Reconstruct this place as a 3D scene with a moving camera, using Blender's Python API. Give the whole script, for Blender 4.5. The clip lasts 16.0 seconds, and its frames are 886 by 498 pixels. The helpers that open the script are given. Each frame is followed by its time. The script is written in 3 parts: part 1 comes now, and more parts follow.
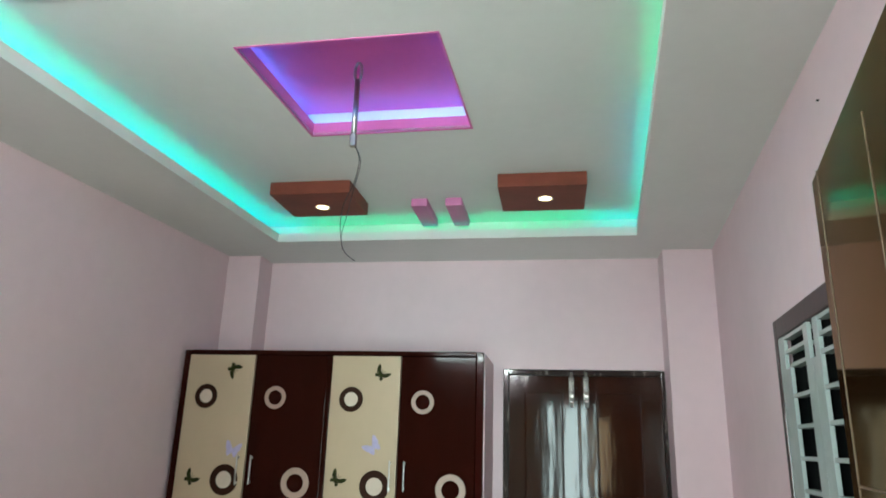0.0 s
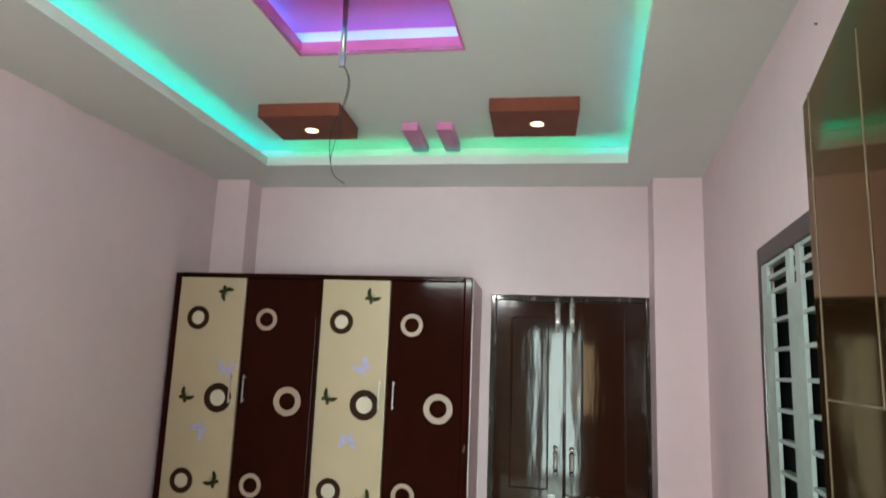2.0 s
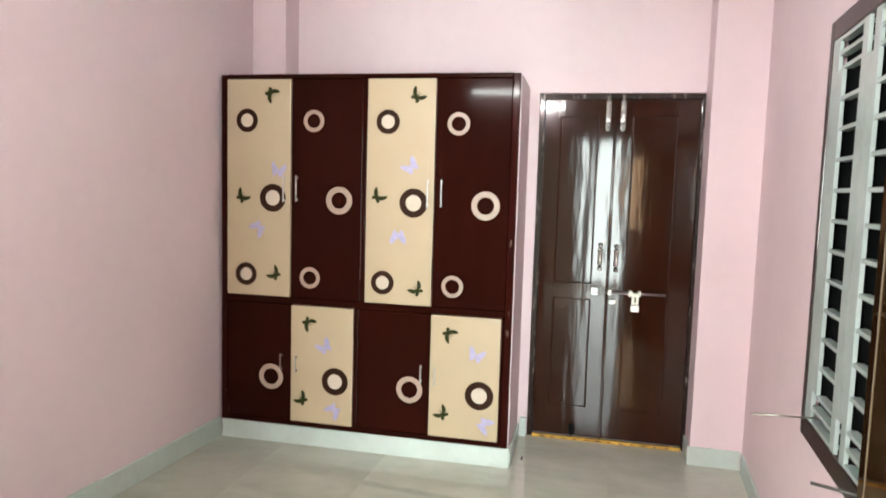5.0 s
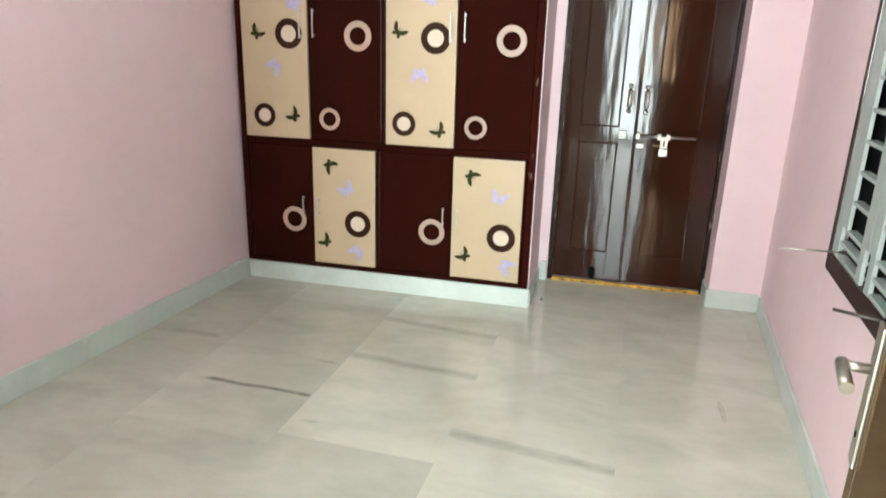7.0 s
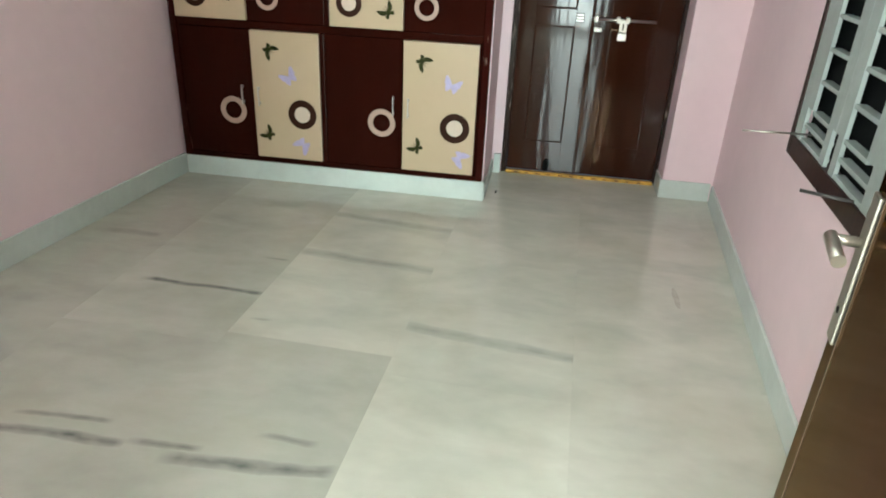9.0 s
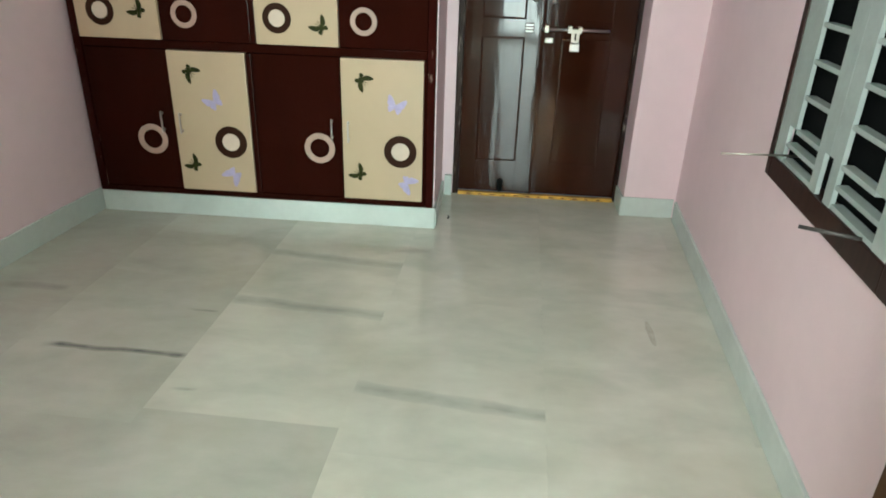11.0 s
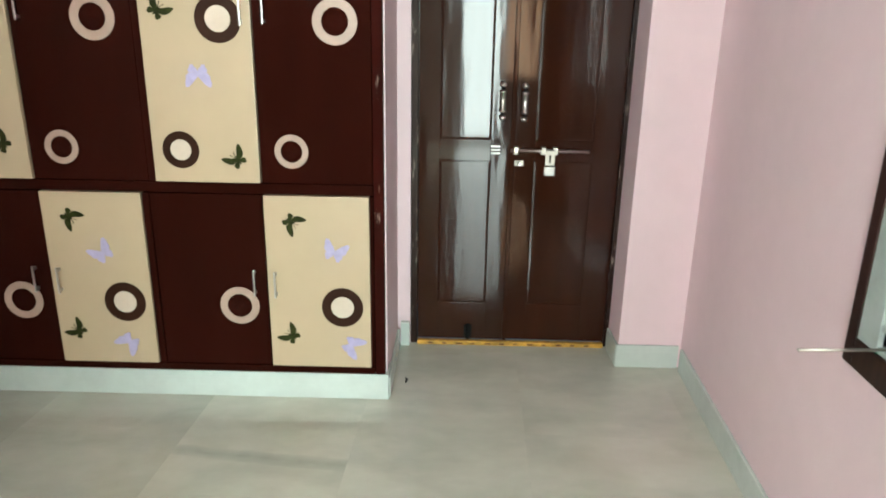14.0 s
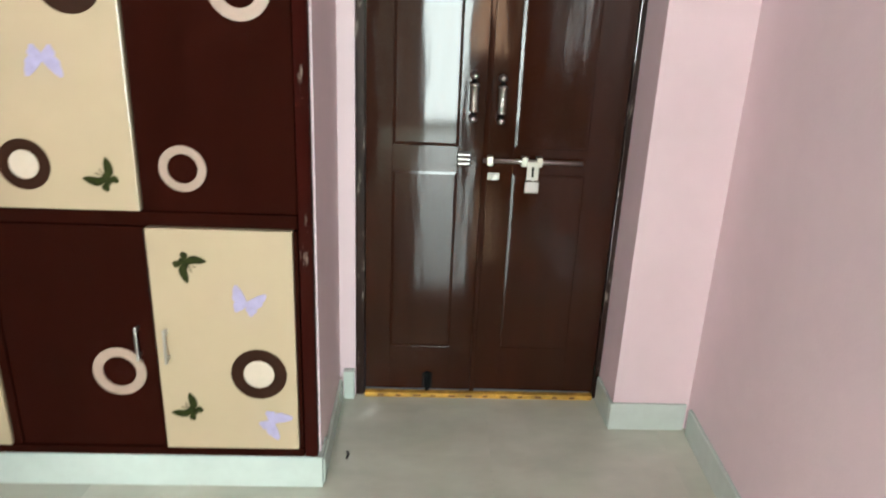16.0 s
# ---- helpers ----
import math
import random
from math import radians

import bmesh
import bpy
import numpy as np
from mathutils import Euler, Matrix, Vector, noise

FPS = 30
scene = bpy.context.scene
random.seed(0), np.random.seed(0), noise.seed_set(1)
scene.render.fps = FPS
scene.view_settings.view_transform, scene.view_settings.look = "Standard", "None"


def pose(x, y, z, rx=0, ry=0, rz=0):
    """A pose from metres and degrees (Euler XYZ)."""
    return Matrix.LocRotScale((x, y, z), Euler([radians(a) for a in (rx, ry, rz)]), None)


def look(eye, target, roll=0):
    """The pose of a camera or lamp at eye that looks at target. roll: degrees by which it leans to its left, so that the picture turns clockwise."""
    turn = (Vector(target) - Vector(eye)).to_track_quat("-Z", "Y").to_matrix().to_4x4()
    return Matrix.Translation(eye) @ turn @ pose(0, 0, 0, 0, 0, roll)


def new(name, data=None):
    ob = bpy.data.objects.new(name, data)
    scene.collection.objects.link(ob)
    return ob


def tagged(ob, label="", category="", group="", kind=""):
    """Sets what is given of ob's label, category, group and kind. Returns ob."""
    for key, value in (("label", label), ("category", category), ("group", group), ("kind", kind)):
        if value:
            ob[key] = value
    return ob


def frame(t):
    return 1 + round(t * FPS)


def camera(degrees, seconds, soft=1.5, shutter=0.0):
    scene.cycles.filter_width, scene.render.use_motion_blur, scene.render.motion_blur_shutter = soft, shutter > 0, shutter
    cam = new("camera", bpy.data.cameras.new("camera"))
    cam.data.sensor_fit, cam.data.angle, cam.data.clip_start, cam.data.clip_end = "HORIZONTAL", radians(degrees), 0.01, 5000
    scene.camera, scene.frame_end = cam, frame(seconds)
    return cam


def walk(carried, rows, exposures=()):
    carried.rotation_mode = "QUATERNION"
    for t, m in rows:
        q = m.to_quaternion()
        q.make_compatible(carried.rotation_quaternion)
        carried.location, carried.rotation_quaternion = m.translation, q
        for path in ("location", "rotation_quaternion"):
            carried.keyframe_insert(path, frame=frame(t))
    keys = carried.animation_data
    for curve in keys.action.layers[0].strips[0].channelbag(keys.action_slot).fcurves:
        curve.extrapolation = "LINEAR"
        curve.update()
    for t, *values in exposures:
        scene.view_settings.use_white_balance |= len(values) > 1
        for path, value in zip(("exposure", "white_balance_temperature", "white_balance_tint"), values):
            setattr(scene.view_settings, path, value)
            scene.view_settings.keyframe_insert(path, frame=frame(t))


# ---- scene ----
cam = camera(67.2, 16.0, soft=1.8, shutter=0.5)
PATH = [
    (0, (0.814, 0.237, 1.626), (0.491, 2.13, 2.185), 1.8),
    (0.5, (0.812, 0.224, 1.628), (0.506, 2.113, 2.211), 1.4),
    (1, (0.814, 0.219, 1.629), (0.521, 2.114, 2.196), 1.2),
    (1.5, (0.813, 0.223, 1.62), (0.523, 2.144, 2.098), 1.5),
    (2, (0.819, 0.235, 1.609), (0.523, 2.181, 1.961), 2.2),
    (2.5, (0.818, 0.24, 1.601), (0.513, 2.2, 1.857), 2.4),
    (3, (0.817, 0.246, 1.58), (0.498, 2.215, 1.724), 2.4),
    (3.5, (0.827, 0.249, 1.579), (0.469, 2.217, 1.611), 1.7),
    (4, (0.815, 0.24, 1.556), (0.426, 2.201, 1.511), 1.3),
    (6.5, (0.81, 0.263, 1.403), (0.366, 2.156, 0.937), 1.9),
    (7, (0.802, 0.27, 1.385), (0.356, 2.128, 0.794), 1.7),
    (7.5, (0.79, 0.277, 1.36), (0.377, 2.112, 0.68), 2.3),
    (8, (0.78, 0.291, 1.339), (0.426, 2.096, 0.554), 2.9),
    (8.5, (0.768, 0.304, 1.315), (0.462, 2.081, 0.45), 2.8),
    (11, (0.722, 0.669, 1.3), (0.598, 2.48, 0.461), 1.9),
    (11.5, (0.736, 0.712, 1.26), (0.604, 2.535, 0.446), 2.0),
    (12, (0.701, 0.878, 1.287), (0.573, 2.727, 0.537), 2.8),
    (12.5, (0.676, 1.001, 1.326), (0.557, 2.854, 0.581), 2.6),
    (13, (0.656, 1.113, 1.316), (0.639, 2.986, 0.616), 1.5),
    (13.5, (0.664, 1.228, 1.292), (0.673, 3.131, 0.674), 1.0),
    (14, (0.7, 1.376, 1.324), (0.675, 3.291, 0.747), 1.0),
    (14.5, (0.738, 1.542, 1.308), (0.678, 3.45, 0.713), 2.1),
    (15, (0.766, 1.666, 1.33), (0.668, 3.545, 0.651), 1.7),
    (15.5, (0.756, 1.866, 1.339), (0.718, 3.744, 0.653), 2.9),
    (16, (0.726, 2.025, 1.346), (0.809, 3.916, 0.7), 2.4),
]
walk(cam, [(t, look(eye, target, roll)) for t, eye, target, roll in PATH], exposures=[(0, -0.72, 6000, 0), (1.5, -0.79, 6220, -1), (2.5, -0.56, 6500, 7), (4, 0.0, 6650, 13), (6.5, 0.2, 6550, 13), (7.5, 0.1, 6450, 11), (8.5, -0.2, 6400, 8), (11, -0.28, 6350, 3), (12.5, -0.12, 6350, 3), (14.5, 0.02, 6500, 8), (16, 0.02, 6500, 10)])

# ---- light ----
world = bpy.data.worlds.new("sky")
scene.world = world
world.use_nodes = True
wn = world.node_tree.nodes
sky = wn.new("ShaderNodeTexSky")
sky.sky_type, sky.sun_disc = 'NISHITA', False
sky.sun_elevation, sky.sun_rotation = radians(50), radians(200)
world.node_tree.links.new(sky.outputs[0], wn["Background"].inputs[0])
wn["Background"].inputs[1].default_value = 0.08


def area_lamp(name, m, sx, sy, watts, colour):
    d = bpy.data.lights.new(name, 'AREA')
    d.shape, d.size, d.size_y, d.energy, d.color = 'RECTANGLE', sx, sy, watts, colour
    ob = new(name, d)
    ob.matrix_basis = m
    return ob


# daylight that enters the hall behind the walker; the second lamp is an added fill
area_lamp("hall_daylight", look((1.08, -2.62, 1.20), (1.08, 0, 1.15)), 1.0, 2.25, 335, (0.86, 1.0, 0.97))
# added fill with no known window: brightens the right wall through the doorway
area_lamp("hall_fill_light", look((-0.75, -2.62, 1.5), (0.6, 0.4, 1.3)), 1.0, 1.1, 270, (0.95, 1.0, 0.98))


# ---- materials ----
def material(name, colour, rough=0.5, metal=0.0, vary=0.12, scale=3.0, fine=60.0, bump=0.0, bump_scale=40.0, coat=0.0, spec=0.5, emit=None, power=0.0):
    """A painted or plain surface: colour varied at two scales, with fine relief."""
    m = bpy.data.materials.new(name)
    m.use_nodes = True
    nt = m.node_tree
    b = nt.nodes["Principled BSDF"]
    b.inputs["Roughness"].default_value = rough
    b.inputs["Metallic"].default_value = metal
    b.inputs["Coat Weight"].default_value = coat
    b.inputs["Coat Roughness"].default_value = 0.08
    b.inputs["Specular IOR Level"].default_value = spec
    co = nt.nodes.new("ShaderNodeTexCoord")
    n1, n2 = nt.nodes.new("ShaderNodeTexNoise"), nt.nodes.new("ShaderNodeTexNoise")
    n1.inputs["Scale"].default_value, n2.inputs["Scale"].default_value = scale, fine
    n1.inputs["Detail"].default_value = 4
    add = nt.nodes.new("ShaderNodeMath")
    add.operation = 'MULTIPLY_ADD'
    add.inputs[1].default_value = 0.35
    nt.links.new(co.outputs["Object"], n1.inputs["Vector"])
    nt.links.new(co.outputs["Object"], n2.inputs["Vector"])
    nt.links.new(n2.outputs["Fac"], add.inputs[0])
    nt.links.new(n1.outputs["Fac"], add.inputs[2])
    ramp = nt.nodes.new("ShaderNodeValToRGB")
    lo, hi = 1 - vary, 1 + vary * 0.6
    ramp.color_ramp.elements[0].position, ramp.color_ramp.elements[1].position = 0.4, 0.95
    ramp.color_ramp.elements[0].color = (*[min(1, c * lo) for c in colour], 1)
    ramp.color_ramp.elements[1].color = (*[min(1, c * hi) for c in colour], 1)
    nt.links.new(add.outputs[0], ramp.inputs[0])
    nt.links.new(ramp.outputs[0], b.inputs["Base Color"])
    if bump:
        nb, bp = nt.nodes.new("ShaderNodeTexNoise"), nt.nodes.new("ShaderNodeBump")
        nb.inputs["Scale"].default_value, nb.inputs["Detail"].default_value = bump_scale, 3
        bp.inputs["Strength"].default_value, bp.inputs["Distance"].default_value = bump, 0.01
        nt.links.new(co.outputs["Object"], nb.inputs["Vector"])
        nt.links.new(nb.outputs["Fac"], bp.inputs["Height"])
        nt.links.new(bp.outputs[0], b.inputs["Normal"])
        if coat:
            nt.links.new(bp.outputs[0], b.inputs["Coat Normal"])
    if emit:
        b.inputs["Emission Color"].default_value = (*emit, 1)
        b.inputs["Emission Strength"].default_value = power
    return m


def wood(name, dark, light, rough=0.25, coat=0.6, stretch=(18, 18, 1.2), bump=0.05, wavy=0.0, spec=0.5, gloss=0.06):
    """Polished wood or laminate with grain along z; wavy: unevenness of the lacquer."""
    m = bpy.data.materials.new(name)
    m.use_nodes = True
    nt = m.node_tree
    b = nt.nodes["Principled BSDF"]
    b.inputs["Roughness"].default_value, b.inputs["Coat Weight"].default_value = rough, coat
    b.inputs["Coat Roughness"].default_value = gloss
    b.inputs["Specular IOR Level"].default_value = spec
    co, mp = nt.nodes.new("ShaderNodeTexCoord"), nt.nodes.new("ShaderNodeMapping")
    mp.inputs["Scale"].default_value = stretch
    n1 = nt.nodes.new("ShaderNodeTexNoise")
    n1.inputs["Scale"].default_value, n1.inputs["Detail"].default_value = 2.5, 6
    ramp = nt.nodes.new("ShaderNodeValToRGB")
    ramp.color_ramp.elements[0].position, ramp.color_ramp.elements[1].position = 0.3, 0.72
    ramp.color_ramp.elements[0].color, ramp.color_ramp.elements[1].color = (*dark, 1), (*light, 1)
    nt.links.new(co.outputs["Object"], mp.inputs[0])
    nt.links.new(mp.outputs[0], n1.inputs["Vector"])
    nt.links.new(n1.outputs["Fac"], ramp.inputs[0])
    nt.links.new(ramp.outputs[0], b.inputs["Base Color"])
    bp = nt.nodes.new("ShaderNodeBump")
    bp.inputs["Strength"].default_value, bp.inputs["Distance"].default_value = bump, 0.004
    nt.links.new(n1.outputs["Fac"], bp.inputs["Height"])
    nt.links.new(bp.outputs[0], b.inputs["Normal"])
    if wavy:
        n2, b2, m2 = nt.nodes.new("ShaderNodeTexNoise"), nt.nodes.new("ShaderNodeBump"), nt.nodes.new("ShaderNodeMapping")
        m2.inputs["Scale"].default_value = (7, 7, 1.2)
        n2.inputs["Scale"].default_value, n2.inputs["Detail"].default_value = 1.0, 2.6
        b2.inputs["Strength"].default_value, b2.inputs["Distance"].default_value = wavy, 0.02
        nt.links.new(co.outputs["Object"], m2.inputs[0])
        nt.links.new(m2.outputs[0], n2.inputs["Vector"])
        nt.links.new(n2.outputs["Fac"], b2.inputs["Height"])
        nt.links.new(bp.outputs[0], b2.inputs["Normal"])
        nt.links.new(b2.outputs[0], b.inputs["Normal"])
        nt.links.new(b2.outputs[0], b.inputs["Coat Normal"])
    return m


def flecked(m, scale, cut, pale):
    """Adds small pale scuffs and paint specks to a wood material."""
    nt = m.node_tree
    b = nt.nodes["Principled BSDF"]
    base = b.inputs["Base Color"].links[0].from_socket
    co, along, n, r, mix = nt.nodes.new("ShaderNodeTexCoord"), nt.nodes.new("ShaderNodeMapping"), nt.nodes.new("ShaderNodeTexNoise"), nt.nodes.new("ShaderNodeMapRange"), nt.nodes.new("ShaderNodeMix")
    n.inputs["Scale"].default_value, n.inputs["Detail"].default_value, n.inputs["Roughness"].default_value = scale, 5, 0.7
    r.inputs["From Min"].default_value, r.inputs["From Max"].default_value, r.inputs["To Max"].default_value = cut, cut + 0.05, 0.7
    mix.data_type = 'RGBA'
    mix.inputs[7].default_value = (*pale, 1)
    along.inputs["Scale"].default_value = (1, 1, 0.18)
    nt.links.new(co.outputs["Object"], along.inputs[0])
    nt.links.new(along.outputs[0], n.inputs["Vector"])
    nt.links.new(n.outputs["Fac"], r.inputs["Value"])
    nt.links.new(r.outputs[0], mix.inputs[0])
    nt.links.new(base, mix.inputs[6])
    nt.links.new(mix.outputs[2], b.inputs["Base Color"])
    return m


def marble(name):
    """Polished greenish-white marble: cloudy tone by slab, which also carries floor light and shade, soft grey clouds,
    and one dark vein where a slab's own 'vein' says.
    """
    m = bpy.data.materials.new(name)
    m.use_nodes = True
    nt = m.node_tree
    N, L = nt.nodes, nt.links
    b = N["Principled BSDF"]
    b.inputs["Roughness"].default_value, b.inputs["Specular IOR Level"].default_value = 0.09, 0.5
    co, info = N.new("ShaderNodeTexCoord"), N.new("ShaderNodeObjectInfo")
    off = N.new("ShaderNodeVectorMath")
    off.operation = 'MULTIPLY_ADD'
    comb = N.new("ShaderNodeCombineXYZ")
    for i in range(3):
        L.new(info.outputs["Random"], comb.inputs[i])
    L.new(comb.outputs[0], off.inputs[0])
    off.inputs[1].default_value = (37, 53, 11)
    place = N.new("ShaderNodeNewGeometry")
    shift = N.new("ShaderNodeVectorMath")
    shift.operation = 'MULTIPLY_ADD'
    shift.inputs[1].default_value = (0.25, 0.10, 0.0)
    L.new(comb.outputs[0], shift.inputs[0])
    L.new(place.outputs["Position"], shift.inputs[2])
    L.new(co.outputs["Object"], off.inputs[2])
    mp = N.new("ShaderNodeMapping")
    mp.inputs["Scale"].default_value = (1.3, 2.3, 1)
    L.new(shift.outputs[0], mp.inputs[0])
    n1, n2 = N.new("ShaderNodeTexNoise"), N.new("ShaderNodeTexNoise")
    n1.inputs["Scale"].default_value, n1.inputs["Detail"].default_value, n1.inputs["Distortion"].default_value = 1.6, 7, 0.7
    n2.inputs["Scale"].default_value, n2.inputs["Detail"].default_value = 9, 8
    L.new(mp.outputs[0], n1.inputs["Vector"])
    L.new(mp.outputs[0], n2.inputs["Vector"])
    ramp = N.new("ShaderNodeValToRGB")
    e = ramp.color_ramp.elements
    e[0].position, e[0].color = 0.30, (0.450, 0.458, 0.388, 1)
    e[1].position, e[1].color = 0.62, (0.545, 0.545, 0.466, 1)
    L.new(n1.outputs["Fac"], ramp.inputs[0])
    fine = N.new("ShaderNodeMix")
    fine.data_type, fine.blend_type = 'RGBA', 'OVERLAY'
    fine.inputs[0].default_value = 0.10
    L.new(ramp.outputs[0], fine.inputs[6])
    L.new(n2.outputs["Fac"], fine.inputs[7])
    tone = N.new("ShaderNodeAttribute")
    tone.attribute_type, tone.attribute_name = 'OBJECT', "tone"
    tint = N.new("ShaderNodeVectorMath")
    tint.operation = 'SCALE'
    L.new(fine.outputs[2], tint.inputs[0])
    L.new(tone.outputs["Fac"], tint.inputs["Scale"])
    # faint brownish blotches in the stone
    nb, blot, brown = N.new("ShaderNodeTexNoise"), N.new("ShaderNodeMapRange"), N.new("ShaderNodeMix")
    nb.inputs["Scale"].default_value, nb.inputs["Detail"].default_value = 2.2, 4
    L.new(place.outputs["Position"], nb.inputs["Vector"])
    blot.inputs["From Min"].default_value, blot.inputs["From Max"].default_value, blot.inputs["To Max"].default_value = 0.50, 0.75, 0.42
    L.new(nb.outputs["Fac"], blot.inputs["Value"])
    brown.data_type = 'RGBA'
    brown.inputs[7].default_value = (0.37, 0.335, 0.245, 1)
    L.new(blot.outputs[0], brown.inputs[0])
    L.new(tint.outputs[0], brown.inputs[6])
    # up to three veins a slab: each a ragged band (place, slope, width) over a stretch of the slab (from, to, depth)
    sep = N.new("ShaderNodeSeparateXYZ")
    L.new(co.outputs["Object"], sep.inputs[0])

    def calc(op, a, b_in, c=None, clamp=False):
        f = N.new("ShaderNodeMath")
        f.operation, f.use_clamp = op, clamp
        for k, v in enumerate((a, b_in, c)):
            if v is None:
                continue
            if isinstance(v, (int, float)):
                f.inputs[k].default_value = v
            else:
                L.new(v, f.inputs[k])
        return f.outputs[0]

    nr, nv = N.new("ShaderNodeTexNoise"), N.new("ShaderNodeTexNoise")
    nr.inputs["Scale"].default_value, nr.inputs["Detail"].default_value = 5.0, 6
    nv.inputs["Scale"].default_value, nv.inputs["Detail"].default_value = 9.0, 3
    L.new(off.outputs[0], nr.inputs["Vector"])
    L.new(mp.outputs[0], nv.inputs["Vector"])
    ragged = calc('MULTIPLY_ADD', nr.outputs["Fac"], 0.050, calc('ADD', sep.outputs[1], -0.025))
    broken = calc('MULTIPLY_ADD', nv.outputs["Fac"], 1.5, -0.05, clamp=True)
    stone = brown.outputs[2]
    for slot in "abc":
        line, reach = N.new("ShaderNodeAttribute"), N.new("ShaderNodeAttribute")
        line.attribute_type, line.attribute_name = 'OBJECT', "vein_" + slot
        reach.attribute_type, reach.attribute_name = 'OBJECT', "span_" + slot
        lp, rp = N.new("ShaderNodeSeparateXYZ"), N.new("ShaderNodeSeparateXYZ")
        L.new(line.outputs["Vector"], lp.inputs[0])
        L.new(reach.outputs["Vector"], rp.inputs[0])
        away = calc('SUBTRACT', ragged, calc('MULTIPLY_ADD', sep.outputs[0], lp.outputs[1], lp.outputs[0]))
        near = calc('SUBTRACT', 1.0, calc('DIVIDE', calc('ABSOLUTE', away, 0.0), lp.outputs[2]), clamp=True)
        starts = calc('MULTIPLY', calc('SUBTRACT', sep.outputs[0], rp.outputs[0]), 16.0, clamp=True)
        ends = calc('MULTIPLY', calc('SUBTRACT', rp.outputs[1], sep.outputs[0]), 30.0, clamp=True)
        fade = calc('MULTIPLY', calc('MULTIPLY', calc('MULTIPLY', calc('POWER', near, 0.6), broken), rp.outputs[2]), calc('MULTIPLY', starts, ends))
        vein = N.new("ShaderNodeMix")
        vein.data_type = 'RGBA'
        L.new(fade, vein.inputs[0])
        L.new(stone, vein.inputs[6])
        vein.inputs[7].default_value = (0.075, 0.09, 0.085, 1)
        stone = vein.outputs[2]
    L.new(vein.outputs[2], b.inputs["Base Color"])
    bp = N.new("ShaderNodeBump")
    bp.inputs["Strength"].default_value, bp.inputs["Distance"].default_value = 0.02, 0.01
    L.new(n2.outputs["Fac"], bp.inputs["Height"])
    L.new(bp.outputs[0], b.inputs["Normal"])
    return m


PINK = material("pink_emulsion", (0.75, 0.585, 0.612), rough=0.55, vary=0.07, scale=1.3, fine=14, bump=0.06, bump_scale=70)
HALL = material("hall_paint", (0.30, 0.30, 0.25), rough=0.6, vary=0.1, scale=1.5, fine=20)
WHITE = material("ceiling_white", (0.77, 0.78, 0.75), rough=0.6, vary=0.05, scale=1.5, fine=20, bump=0.04, bump_scale=60)
MAGENTA = material("magenta_paint", (0.72, 0.11, 0.40), rough=0.5, vary=0.08, scale=3, fine=30)
LIPPINK = material("bright_pink_paint", (0.74, 0.17, 0.46), rough=0.5, vary=0.08, scale=8, fine=50)
ROSE = material("rose_paint", (0.62, 0.20, 0.42), rough=0.5, vary=0.08, scale=8, fine=50)
BROWN = material("red_brown_paint", (0.20, 0.055, 0.035), rough=0.5, vary=0.2, scale=6, fine=40, spec=0.12)
GROUT = material("grout", (0.46, 0.46, 0.40), rough=0.8)
MARBLE = marble("floor_marble")
SKIRT = material("skirting_marble", (0.545, 0.61, 0.565), rough=0.25, vary=0.14, scale=4, fine=25, spec=0.5)
DARK = wood("dark_laminate", (0.0165, 0.0034, 0.0020), (0.0205, 0.0041, 0.0025), rough=0.45, coat=0.06, stretch=(5, 5, 0.9), bump=0.002, spec=0.0)
CREAM = material("cream_laminate", (0.47, 0.365, 0.24), rough=0.3, vary=0.035, scale=5, fine=25, coat=0.3)
CREAMR = material("pale_ring", (0.40, 0.285, 0.225), rough=0.35, vary=0.08, scale=20, fine=80)
PALE = material("pale_pinkish_disc", (0.60, 0.50, 0.40), rough=0.35, vary=0.06, scale=20, fine=80)
DARKR = material("dark_ring", (0.030, 0.0105, 0.005), rough=0.55, vary=0.15, scale=20, fine=80, spec=0.1)
GREENB = material("green_print", (0.026, 0.030, 0.007), rough=0.5, vary=0.6, scale=45, fine=120, spec=0.08)
LILAC = material("lilac_print", (0.40, 0.36, 0.56), rough=0.4, vary=0.15, scale=40, fine=120)
TEAK = wood("lacquered_teak", (0.023, 0.0064, 0.0028), (0.030, 0.0085, 0.0037), rough=0.5, coat=0.50, stretch=(5, 5, 0.9), bump=0.004, wavy=0.13, spec=0.0, gloss=0.075)
JAMB = flecked(wood("scuffed_jamb_wood", (0.012, 0.0045, 0.003), (0.026, 0.010, 0.006), rough=0.45, coat=0.4, spec=0.1), 34, 0.575, (0.34, 0.28, 0.24))
EDGE = flecked(wood("worn_maroon_edge", (0.020, 0.0033, 0.0023), (0.028, 0.0044, 0.0030), rough=0.45, coat=0.12, spec=0.0), 26, 0.64, (0.30, 0.22, 0.18))
FRAME = wood("window_frame_wood", (0.014, 0.005, 0.004), (0.032, 0.012, 0.009), rough=0.4, coat=0.25, spec=0.2)
LEAF = wood("veneered_leaf", (0.045, 0.027, 0.011), (0.068, 0.041, 0.017), rough=0.06, gloss=0.02, coat=0.08, stretch=(14, 14, 1.0), bump=0.004, spec=0.3)
LEAF.node_tree.nodes["Principled BSDF"].inputs["Metallic"].default_value = 0.8
LEAF.node_tree.nodes["Principled BSDF"].inputs["Specular Tint"].default_value = (0.62, 0.44, 0.26, 1)
GOLD = material("gold_inlay", (0.125, 0.090, 0.055), rough=0.45, vary=0.25, scale=9, fine=60)
STEEL = material("bright_steel", (0.50, 0.485, 0.46), rough=0.3, metal=1.0, vary=0.1)
